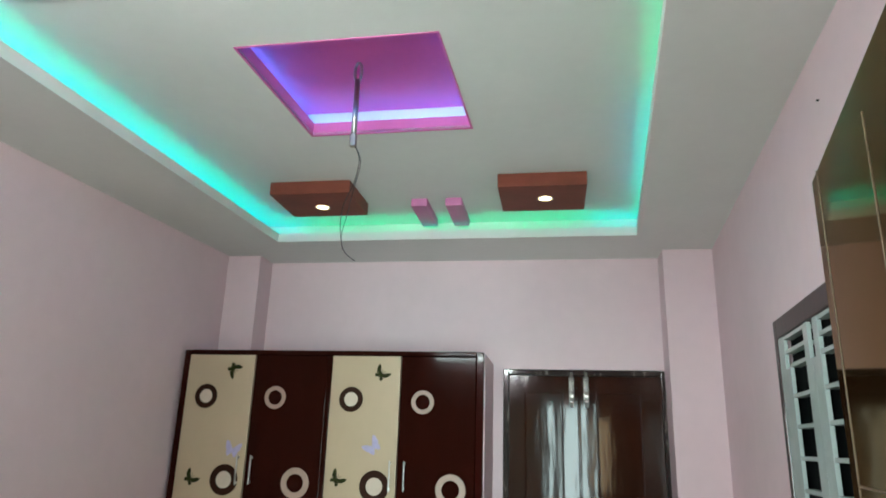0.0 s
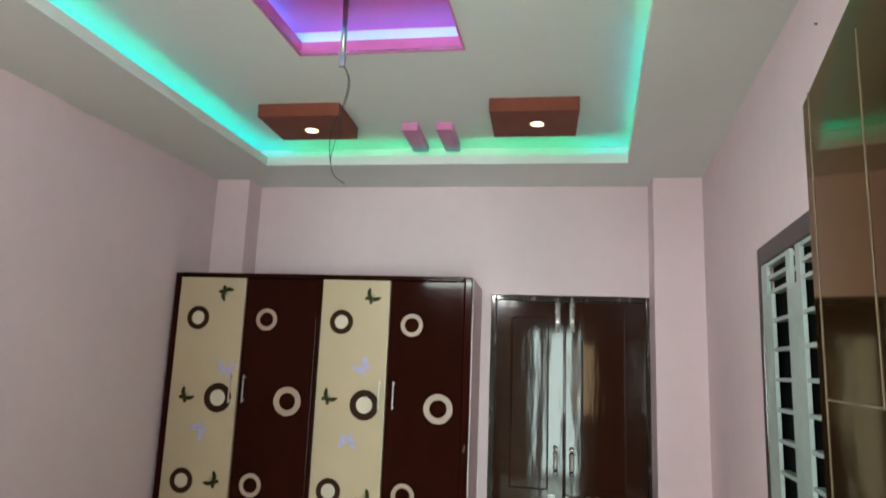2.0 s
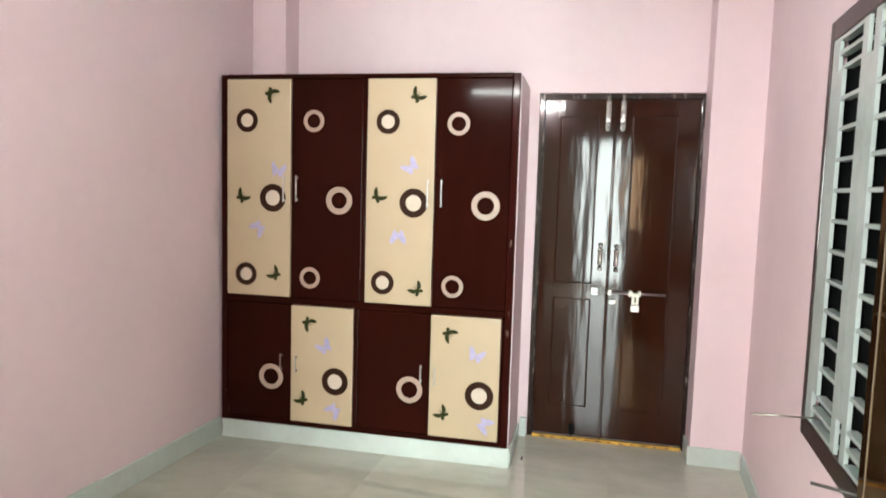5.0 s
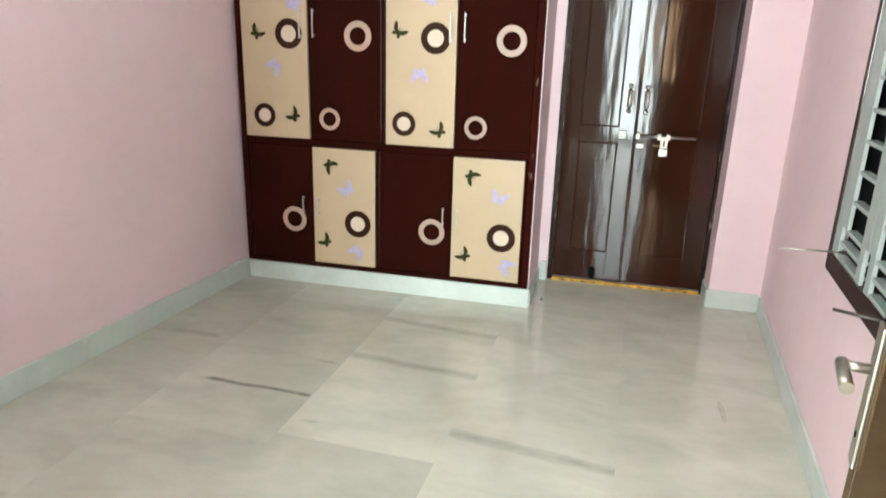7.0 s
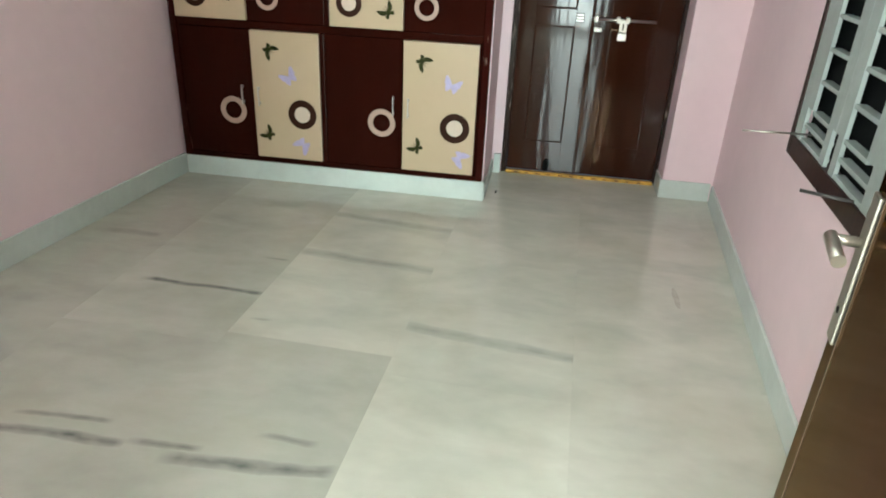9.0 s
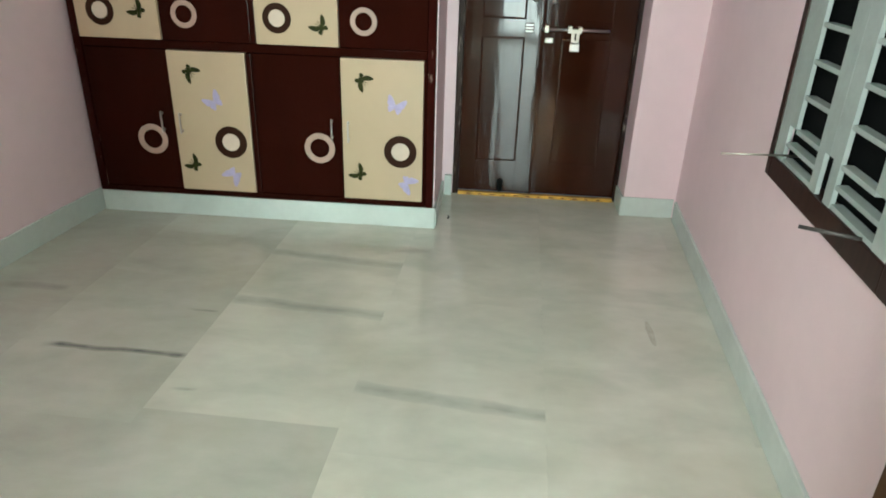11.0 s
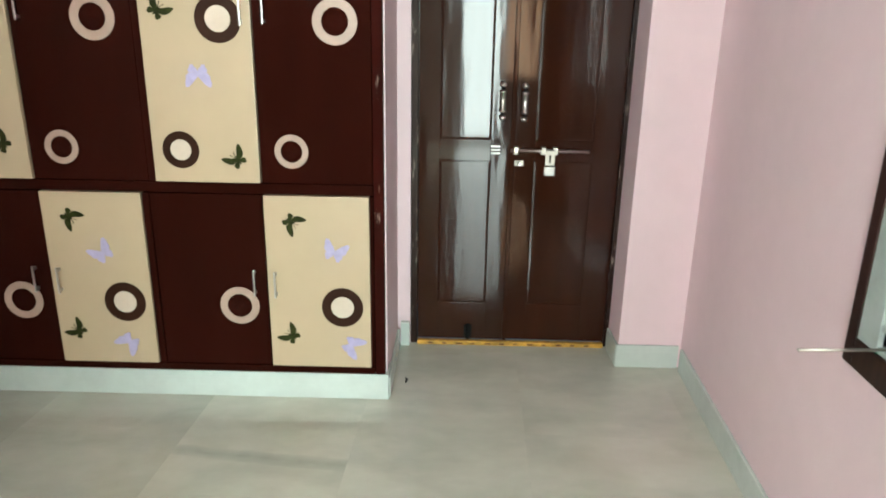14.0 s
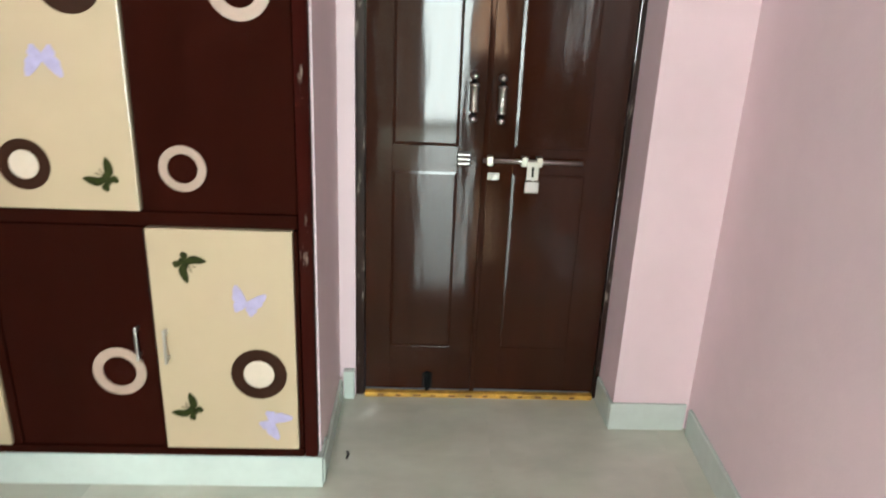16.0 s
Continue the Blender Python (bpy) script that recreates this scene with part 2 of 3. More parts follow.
SATIN = material("satin_nickel", (0.43, 0.41, 0.36), rough=0.42, metal=1.0, vary=0.1)
GRILL = material("grey_white_enamel", (0.37, 0.43, 0.405), rough=0.24, vary=0.12, scale=10, fine=60)
BLACK = material("black_shutter", (0.006, 0.007, 0.007), rough=0.8, spec=0.05)
IRON = material("dark_iron", (0.10, 0.095, 0.09), rough=0.45, metal=0.7, vary=0.2)
YELLOW = material("turmeric_paint", (0.56, 0.31, 0.045), rough=0.6, vary=0.6, scale=22, fine=90)
SMUDGE = material("dark_red_marks", (0.10, 0.03, 0.012), rough=0.7, vary=0.4, scale=40)
WIRE = material("black_wire", (0.012, 0.012, 0.012), rough=0.5)
GLOW = material("tube_glow", (0.9, 0.9, 0.9), emit=(0.95, 1.0, 0.96), power=285.0)
SPOT = material("warm_lens", (0.9, 0.8, 0.6), emit=(1.0, 0.66, 0.34), power=14.0)
LEDG = material("green_led", (0.5, 0.9, 0.7), emit=(0.0, 1.0, 0.40), power=11.0)
LEDC = material("cyan_led", (0.5, 0.8, 0.9), emit=(0.0, 0.50, 1.0), power=7.5)
LEDB = material("blue_led", (0.5, 0.6, 0.9), emit=(0.10, 0.40, 1.0), power=17.0)


# ---- building helpers ----
def solid(*boxes, bevel=0.0, m=None):
    """One bmesh of boxes (x0, x1, y0, y1, z0, z1), bevelled, then moved by m."""
    bm = bmesh.new()
    for x0, x1, y0, y1, z0, z1 in boxes:
        made = bmesh.ops.create_cube(bm, size=1.0)["verts"]
        for v in made:
            v.co = ((x0 + x1) / 2 + v.co.x * (x1 - x0), (y0 + y1) / 2 + v.co.y * (y1 - y0), (z0 + z1) / 2 + v.co.z * (z1 - z0))
    if bevel:
        bmesh.ops.bevel(bm, geom=bm.edges[:], offset=bevel, segments=2, affect='EDGES', profile=0.6)
    if m:
        bm.transform(m)
    return bm


def prism(corners, z0, z1):
    """A flat-topped block on a polygon of (x, y) corners."""
    bm = bmesh.new()
    low = [bm.verts.new((x, y, z0)) for x, y in corners]
    high = [bm.verts.new((x, y, z1)) for x, y in corners]
    n = len(corners)
    bm.faces.new(low[::-1])
    bm.faces.new(high)
    for i in range(n):
        bm.faces.new((low[i], low[(i + 1) % n], high[(i + 1) % n], high[i]))
    bmesh.ops.recalc_face_normals(bm, faces=bm.faces[:])
    return bm


def join(*bms):
    whole = bmesh.new()
    for b in bms:
        me = bpy.data.meshes.new("tmp")
        b.to_mesh(me)
        whole.from_mesh(me)
        bpy.data.meshes.remove(me)
        b.free()
    return whole


def ring_band(outer, inner, z0, z1):
    """A flat band between two polygons with the same number of corners."""
    bm = bmesh.new()
    n = len(outer)
    v = [[bm.verts.new((x, y, z)) for x, y in poly] for poly, z in ((outer, z0), (inner, z0), (outer, z1), (inner, z1))]
    for i in range(n):
        j = (i + 1) % n
        bm.faces.new((v[0][i], v[0][j], v[1][j], v[1][i]))
        bm.faces.new((v[2][i], v[2][j], v[3][j], v[3][i]))
        bm.faces.new((v[0][i], v[0][j], v[2][j], v[2][i]))
        bm.faces.new((v[1][i], v[1][j], v[3][j], v[3][i]))
    bmesh.ops.recalc_face_normals(bm, faces=bm.faces[:])
    return bm


def rod(points, radius, sides=10):
    """A round bar along a chain of points."""
    bm = bmesh.new()
    loops = []
    pts = [Vector(p) for p in points]
    for i, p in enumerate(pts):
        d = (pts[min(i + 1, len(pts) - 1)] - pts[max(i - 1, 0)]).normalized()
        a = d.orthogonal().normalized() if i == 0 else (loops[-1][1] - d * loops[-1][1].dot(d)).normalized()
        b = d.cross(a)
        loops.append(([bm.verts.new(p + radius * (math.cos(2 * math.pi * k / sides) * a + math.sin(2 * math.pi * k / sides) * b)) for k in range(sides)], a))
    for (l0, _), (l1, _) in zip(loops, loops[1:]):
        for k in range(sides):
            bm.faces.new((l0[k], l0[(k + 1) % sides], l1[(k + 1) % sides], l1[k]))
    bm.faces.new(loops[0][0][::-1])
    bm.faces.new(loops[-1][0])
    bmesh.ops.recalc_face_normals(bm, faces=bm.faces[:])
    for f in bm.faces:
        f.smooth = len(f.verts) == 4
    return bm


def lathe(profile, m, sides=20):
    """A turned body: (radius, height) pairs about local z, moved by m."""
    bm = bmesh.new()
    loops = [[bm.verts.new((r * math.cos(2 * math.pi * k / sides), r * math.sin(2 * math.pi * k / sides), h)) for k in range(sides)] for r, h in profile]
    for l0, l1 in zip(loops, loops[1:]):
        for k in range(sides):
            bm.faces.new((l0[k], l0[(k + 1) % sides], l1[(k + 1) % sides], l1[k]))
    bm.faces.new(loops[0][::-1])
    bm.faces.new(loops[-1])
    bmesh.ops.recalc_face_normals(bm, faces=bm.faces[:])
    for f in bm.faces:
        f.smooth = len(f.verts) == 4
    bm.transform(m)
    return bm


def mesh_of(name, bm, mat):
    me = bpy.data.meshes.new(name)
    bm.to_mesh(me)
    bm.free()
    me.materials.append(mat)
    return me


def thing(name, base, label, category, group="", kind="", turn=0.0):
    """An Empty at the base of a thing; its parts are built in world places."""
    ob = new(name)
    ob.empty_display_size = 0.05
    ob.matrix_basis = pose(*base, 0, 0, turn)
    return tagged(ob, label, category, group, kind)


def part(name, bm, mat, parent, label=""):
    top = parent
    while top.parent:
        top = top.parent
    bm.transform(top.matrix_basis.inverted())
    ob = new(name, mesh_of(name, bm, mat))
    ob.parent = parent
    return tagged(ob, label) if label else ob


def single(name, bm, mat, label, category, group="", kind=""):
    """A thing of one mesh, with its origin at its base."""
    lo = Vector([min(v.co[i] for v in bm.verts) for i in range(3)])
    hi = Vector([max(v.co[i] for v in bm.verts) for i in range(3)])
    base = Vector(((lo.x + hi.x) / 2, (lo.y + hi.y) / 2, lo.z))
    bm.transform(Matrix.Translation(-base))
    ob = new(name, mesh_of(name, bm, mat))
    ob.location = base
    return tagged(ob, label, category, group, kind)


# ---- the shell ----
SKEW = 0.0775                      # the side walls stand some four degrees off square to the back wall
HIGH, LOW = 2.87, 2.727            # main ceiling and the dropped border
BACK, FRONT = 4.235, 0.50
RW = pose(1.735, 4.04, 0, 0, 0, 90 - math.degrees(math.atan(SKEW)))      # window in the right wall: local x along it, local y into the room
RS = pose(1.706, 4.04, 0, 0, 0, 90 - math.degrees(math.atan(SKEW)))      # its plastered face
LW = pose(-1.240, 3.72, 0, 0, 0, 90 - math.degrees(math.atan(0.078)))    # left wall: local x along it, local -y into the room


def right_x(y):
    return 1.706 + SKEW * (y - 4.04)


def left_x(y):
    return -1.240 + 0.078 * (y - 3.72)


single("wall_back", solid((-1.6, 0.517, BACK, BACK + 0.2, -0.05, 3.1), (1.447, 2.1, BACK, BACK + 0.2, -0.05, 3.1), (0.517, 1.447, BACK, BACK + 0.2, 2.06, 3.1)), PINK,
       "pale pink painted wall behind the wardrobe and double door", "wall", kind="structure")
single("wall_left", solid((-3.9, 0.9, 0, 0.2, -0.05, 3.1), m=LW), PINK, "plain pale pink painted side wall", "wall", kind="structure")
W0, W1, WZ0, WZ1 = -2.10, -1.325, 0.73, 2.02
single("wall_right", solid((-4.2, W0, -0.2, 0, -0.05, 3.1), (W1, 0.6, -0.2, 0, -0.05, 3.1), (W0, W1, -0.2, 0, -0.05, WZ0), (W0, W1, -0.2, 0, WZ1, 3.1), m=RS), PINK,
       "pale pink painted side wall with a window", "wall", kind="structure")
D0, D1 = 0.17, 1.09
single("wall_front", solid((-1.8, D0, FRONT - 0.14, FRONT, -0.05, 3.1), (D1, 1.75, FRONT - 0.14, FRONT, -0.05, 3.1), (D0, D1, FRONT - 0.14, FRONT, 2.09, 3.1)), PINK,
       "pale pink painted wall with the entry doorway", "wall", kind="structure")
single("pillar", prism([(1.436, 4.05), (right_x(4.05) + 0.02, 4.05), (right_x(4.05) + 0.02, BACK + 0.01), (1.436, BACK + 0.01)], 0, LOW + 0.01), PINK,
       "pale pink painted corner pillar beside the double door", "pillar", kind="structure")
single("pillar", prism([(left_x(4.05) - 0.02, 4.05), (-1.0, 4.05), (-1.0, BACK + 0.01), (left_x(4.05) - 0.02, BACK + 0.01)], 0, LOW + 0.01), PINK,
       "pale pink painted corner pillar above the wardrobe", "pillar", kind="structure")

# hall behind the doorway, unseen; its left opening is added for the fill lamp
HX0, HX1, HY = -1.6, 2.3, -2.7
single("hall_wall", solid((HX0 - 0.1, -1.3, HY - 0.15, HY, -0.05, 3.0), (-0.2, 0.45, HY - 0.15, HY, -0.05, 3.0), (-1.3, -0.2, HY - 0.15, HY, -0.05, 0.9), (-1.3, -0.2, HY - 0.15, HY, 2.15, 3.0), (1.65, HX1 + 0.1, HY - 0.15, HY, -0.05, 3.0), (0.45, 1.65, HY - 0.15, HY, 2.40, 3.0)), HALL,
       "drab painted end wall of the hall with a daylight opening and an added fill lamp opening", "wall", kind="structure")
single("hall_wall", solid((HX0 - 0.15, HX0, HY, FRONT - 0.14, -0.05, 3.0)), HALL, "drab painted side wall of the hall", "wall", kind="structure")
single("hall_wall", solid((HX1, HX1 + 0.15, HY, FRONT - 0.14, -0.05, 3.0)), HALL, "drab painted side wall of the hall", "wall", kind="structure")
single("hall_ceiling", solid((HX0, HX1, HY, FRONT - 0.14, 2.8, 2.9)), HALL, "plain drab hall ceiling", "ceiling", kind="structure")

# ceiling: dropped border with an upright lip, lit trough, main field, square recess
LIP_B, LIP_F = 3.765, 1.0
hole = [(-0.768, LIP_B), (-0.768 - 0.043 * (LIP_B - LIP_F), LIP_F), (1.264 - 0.076 * (LIP_B - LIP_F), LIP_F), (1.264, LIP_B)]


def grown(poly, d):
    """The four-cornered opening, widened by d on each side (corners: back left, front left, front right, back right)."""
    (ax, ay), (bx, by), (cx, cy), (dx, dy) = poly
    return [(ax - d, ay + d), (bx - d, by - d), (cx + d, cy - d), (dx + d, dy + d)]


outside = [(-1.75, 4.45), (-1.75, 0.40), (2.0, 0.40), (2.0, 4.45)]
single("ceiling_border", join(ring_band(outside, hole, LOW, LOW + 0.012), ring_band(grown(hole, 0.012), hole, LOW + 0.012, LOW + 0.050),
                              ring_band(grown(hole, 0.17), grown(hole, 0.15), LOW + 0.012, HIGH)), WHITE,
       "off-white dropped plaster ceiling border with an upright lip", "ceiling", kind="structure")
REC = [(-0.185, 2.706), (-0.215, 2.045), (0.466, 2.035), (0.494, 2.70)]
single("ceiling", ring_band(outside, REC, HIGH, HIGH + 0.012), WHITE, "off-white smooth plaster main ceiling", "ceiling", kind="structure")
RTOP = HIGH + 0.155
single("ceiling_recess_side", ring_band(grown(REC, 0.115), grown(REC, 0.10), HIGH + 0.012, RTOP - 0.001), WHITE, "off-white upright sides of the ceiling recess", "ceiling", kind="structure")
single("ceiling_recess_lip", ring_band(grown(REC, 0.008), REC, HIGH - 0.0025, HIGH + 0.056), LIPPINK, "bright pink upright lip round the ceiling recess", "ceiling", kind="structure")
single("ceiling_recess", prism(grown(REC, 0.115), RTOP, RTOP + 0.012), MAGENTA,
       "square magenta painted ceiling recess with blue edge light", "ceiling", kind="structure")


def strip(poly_a, poly_b, i, z, droop=0.0, seed=0, f0=0.0, f1=1.0):
    """A narrow light strip along side i of an opening, from f0 to f1 of its length, wandering a little in its trough."""
    rng = random.Random(seed)
    a0, a1, b0, b1 = Vector(poly_a[i]), Vector(poly_a[(i + 1) % 4]), Vector(poly_b[i]), Vector(poly_b[(i + 1) % 4])
    pts, n = [], 24
    push = 0.4
    for k in range(n + 1):
        f = f0 + (f1 - f0) * k / n
        push += (rng.uniform(0.0, 1.0) - push) * 0.35
        p = a0.lerp(a1, f).lerp(b0.lerp(b1, f), push * droop)
        pts.append((p.x, p.y, z))
    return rod(pts, 0.005, 6)


for i in range(4):
    single("led_strip", strip(grown(hole, 0.019), grown(hole, 0.036), i, LOW + 0.018, 1.0, 3 + i), LEDG, "green glowing light strip in the ceiling trough", "light strip", "cove light strips")
    single("led_strip", strip(grown(REC, 0.076), grown(REC, 0.09), i, HIGH + (0.092 if i == 3 else 0.122), 0.5, 13 + i), LEDB, "blue glowing light strip in the ceiling recess", "light strip", "recess light strips")
# lengths of cyan strip: side, near and far line in the trough, height, stretch of the side
for i, near, far, up, f0, f1 in ((0, 0.080, 0.130, 0.088, 0.0, 1.0), (1, 0.085, 0.135, 0.085, 0.0, 1.0), (2, 0.020, 0.050, 0.034, 0.53, 0.90), (3, 0.090, 0.125, 0.075, 0.02, 0.14), (3, 0.090, 0.125, 0.075, 0.92, 0.99)):
    single("led_strip", strip(grown(hole, near), grown(hole, far), i, LOW + up, 1.0, 33 + i, f0, f1), LEDC, "cyan glowing light strip in the ceiling trough", "light strip", "cove light strips")


# ---- ceiling fittings ----
def downlight_box(x0, x1, y0, y1, lx, ly, note):
    z0 = HIGH - 0.068
    t = thing("ceiling_light", ((x0 + x1) / 2, (y0 + y1) / 2, z0), note, "ceiling light", "wooden ceiling lights")
    part("housing", solid((x0, x1, y0, y1, z0, HIGH), bevel=0.004), BROWN, t)
    part("trim_ring", lathe([(0.038, 0.0), (0.041, -0.003), (0.034, -0.005), (0.030, 0.0)], pose(lx, ly, z0)), SATIN, t, "thin metal trim ring")
    part("lens", lathe([(0.0305, 0.0), (0.0305, -0.003), (0.018, -0.005)], pose(lx, ly, z0)), SPOT, t, "warm white glowing lens")


downlight_box(-0.590, -0.172, 3.205, 3.55, -0.375, 3.40, "red-brown square wooden ceiling light box, lit warm")
downlight_box(0.562, 0.980, 3.195, 3.545, 0.785, 3.36, "red-brown square wooden ceiling light box, lit warm")
downlight_box(-0.680, -0.262, 1.215, 1.565, -0.47, 1.39, "red-brown square wooden ceiling light box near the doorway")
for x in (0.078, 0.262):
    single("ceiling_bar", solid((x, x + 0.088, 3.49, 3.84, HIGH - 0.045, HIGH), bevel=0.008), ROSE, "rose pink ornamental bar bridging the lit ceiling trough", "ceiling bar", "pink ceiling bars")

hook = thing("fan_hook", (0.09, 2.42, RTOP), "steel fan down-rod hanging from the ceiling recess, no fan", "fan rod")
part("hook", join(rod([(0.09 + 0.013 * math.sin(a), 2.42, RTOP - 0.040 - 0.040 * math.cos(a)) for a in [k * math.pi / 8 for k in range(17)]], 0.006)), STEEL, hook)
part("pipe", rod([(0.09, 2.42, RTOP - 0.076), (0.09, 2.42, 2.70)], 0.0105, 14), STEEL, hook)
part("end_clamp", solid((0.0785, 0.1015, 2.4085, 2.4315, 2.672, 2.722), bevel=0.003), SATIN, hook)


def wire_path(pts, steps=6):
    """A smooth chain through the given points."""
    out = []
    p = [Vector(q) for q in pts]
    for i in range(len(p) - 1):
        a, b, c, d = p[max(i - 1, 0)], p[i], p[i + 1], p[min(i + 2, len(p) - 1)]
        for k in range(steps):
            f = k / steps
            out.append(0.5 * ((2 * b) + (c - a) * f + (2 * a - 5 * b + 4 * c - d) * f * f + (3 * b - a - 3 * c + d) * f ** 3))
    return out + [p[-1]]


part("wire", rod(wire_path([(0.09, 2.42, 2.69), (0.118, 2.42, 2.62), (0.105, 2.42, 2.53), (0.07, 2.42, 2.44), (0.066, 2.42, 2.35), (0.085, 2.42, 2.27), (0.125, 2.43, 2.235)]), 0.0017, 6), WIRE, hook, "thin loose black wire")
part("wire", rod(wire_path([(0.09, 2.42, 2.69), (0.121, 2.43, 2.615), (0.10, 2.43, 2.50), (0.082, 2.43, 2.40), (0.072, 2.42, 2.33), (0.079, 2.42, 2.275)]), 0.0014, 6), WIRE, hook, "thin loose black wire")

tube = thing("tube_light", (0.0, FRONT + 0.01, 2.42), "white wall-mounted tube light over the doorway", "tube light")
part("batten", solid((-0.36, 0.36, FRONT, FRONT + 0.03, 2.42, 2.47), bevel=0.004), WHITE, tube)
part("tube", rod([(-0.34, FRONT + 0.06, 2.445), (0.34, FRONT + 0.06, 2.445)], 0.026, 14), GLOW, tube, "cool white glowing tube")

single("nail", rod([RS @ Vector((-2.008, 0.0, 2.57)), RS @ Vector((-2.008, 0.007, 2.571))], 0.0028, 8), WIRE, "small dark nail in the pink wall", "nail")
single("scrap", join(rod([(0.522, 3.88, 0.004), (0.528, 3.865, 0.007), (0.524, 3.845, 0.004)], 0.004, 6)), WIRE, "tiny dark scrap lying on the marble floor", "scrap")

# ---- skirting ----
H = 0.104
single("baseboard", solid((-3.6, 0.0, -0.012, 0.0, 0, H + 0.01), bevel=0.003, m=LW), SKIRT, "pale green-white marble skirting along the wall", "skirting", kind="structure")
single("baseboard", solid((-3.55, -0.03, 0.0, 0.012, 0, H), bevel=0.003, m=RS), SKIRT, "pale green-white marble skirting along the wall", "skirting", kind="structure")
single("baseboard", solid((1.424, right_x(4.05) - 0.012, 4.036, 4.048, 0, H), bevel=0.003), SKIRT, "pale marble skirting round the pillar", "skirting", kind="structure")
single("baseboard", solid((1.423, 1.4345, 4.05, 4.225, 0, H), bevel=0.003), SKIRT, "pale marble skirting round the pillar", "skirting", kind="structure")
single("baseboard", solid((0.475, 0.514, BACK - 0.03, BACK - 0.002, 0, H + 0.01), bevel=0.003), SKIRT, "short piece of pale marble skirting by the door", "skirting", kind="structure")
single("baseboard", solid((0.4605, 0.472, 3.73, BACK - 0.032, 0, H - 0.02), bevel=0.003), SKIRT, "pale marble skirting along the wardrobe's side", "skirting", kind="structure")

# ---- wardrobe ----
FY = 3.715
WX0, WX1 = -1.222, 0.455
ward = thing("wardrobe", ((WX0 + WX1) / 2, 3.97, 0), "built-in wardrobe with dark maroon and cream checkered doors", "wardrobe")
part("side_wall", solid((WX1 - 0.03, WX1 + 0.005, FY + 0.022, BACK - 0.002, 0, 2.083)), PINK, ward, "pink painted masonry side")
part("plinth", solid((WX0, WX1 + 0.012, FY - 0.008, FY + 0.10, 0, 0.107), bevel=0.003), SKIRT, ward, "pale marble plinth")
part("back_box", solid((WX0, WX1 - 0.032, FY + 0.03, BACK - 0.004, 0.109, 2.07)), DARK, ward)
for nm, b in (("stile", (WX0, -1.186, FY - 0.012, FY + 0.028, 0.11, 2.085)), ("stile", (0.418, WX1, FY - 0.012, FY + 0.02, 0.11, 2.085)),
              ("rail", (-1.184, 0.416, FY - 0.014, FY + 0.028, 2.063, 2.087)), ("rail", (-1.184, 0.416, FY - 0.012, FY + 0.028, 0.111, 0.138)),
              ("rail", (-1.184, 0.416, FY - 0.006, FY + 0.028, 0.812, 0.850)), ("mullion", (-0.384, -0.358, FY - 0.010, FY + 0.028, 0.852, 2.061)),
              ("mullion", (-0.418, -0.392, FY - 0.010, FY + 0.028, 0.14, 0.810))):
    part(nm, solid(b, bevel=0.004), EDGE if nm == "stile" else DARK, ward)


def decal_ring(cx, cz, ro, ri, y):
    """A flat ring standing on the door's face."""
    bm = bmesh.new()
    n = 40
    loops = []
    for r, yy in ((ro, y), (ro - 0.001, y - 0.0022), (ri + 0.001, y - 0.0022), (ri, y)):
        loops.append([bm.verts.new((cx + r * math.cos(2 * math.pi * k / n), yy, cz + r * math.sin(2 * math.pi * k / n))) for k in range(n)])
    for l0, l1 in zip(loops, loops[1:]):
        for k in range(n):
            bm.faces.new((l0[k], l0[(k + 1) % n], l1[(k + 1) % n], l1[k]))
    bmesh.ops.recalc_face_normals(bm, faces=bm.faces[:])
    return bm


def butterfly(cx, cz, size, turn, y, feelers=True):
    """A flat butterfly cut-out: two fore wings, two hind wings, body and feelers."""
    bm = bmesh.new()
    c, s = math.cos(radians(turn)), math.sin(radians(turn))

    def shape(pts, lift=0.0018):
        front = [bm.verts.new((cx + size * (c * u - s * w), y - lift, cz + size * (s * u + c * w))) for u, w in pts]
        back = [bm.verts.new((v.co.x, y, v.co.z)) for v in front]
        bm.faces.new(front)
        for i in range(len(pts)):
            j = (i + 1) % len(pts)
            bm.faces.new((front[i], front[j], back[j], back[i]))

    for side in (1, -1):
        if feelers:
            shape([(0.0, 0.10), (0.14 * side, 0.20), (0.32 * side, 0.40), (0.48 * side, 0.50), (0.52 * side, 0.46), (0.50 * side, 0.28), (0.42 * side, 0.10), (0.30 * side, -0.02), (0.12 * side, -0.05), (0.0, -0.02)][::side])
            shape([(0.0, -0.02), (0.12 * side, -0.05), (0.27 * side, -0.06), (0.32 * side, -0.16), (0.26 * side, -0.30), (0.16 * side, -0.30), (0.06 * side, -0.18), (0.0, -0.10)][::side])
        else:
            shape([(0.0, 0.10), (0.12 * side, 0.24), (0.28 * side, 0.42), (0.44 * side, 0.54), (0.53 * side, 0.52), (0.54 * side, 0.36), (0.49 * side, 0.20), (0.50 * side, 0.10), (0.38 * side, -0.03), (0.14 * side, -0.05), (0.0, -0.02)][::side])
            shape([(0.0, -0.02), (0.14 * side, -0.05), (0.36 * side, -0.04), (0.40 * side, -0.16), (0.33 * side, -0.24), (0.30 * side, -0.36), (0.18 * side, -0.36), (0.13 * side, -0.26), (0.05 * side, -0.20), (0.0, -0.10)][::side])
        if feelers:
            shape([(0.0, 0.12), (0.02 * side, 0.12), (0.12 * side, 0.36), (0.09 * side, 0.36)][::side])
    if feelers:
        shape([(-0.035, 0.15), (0.035, 0.15), (0.03, -0.22), (-0.03, -0.22)], 0.0026)
    bmesh.ops.recalc_face_normals(bm, faces=bm.faces[:])
    return bm


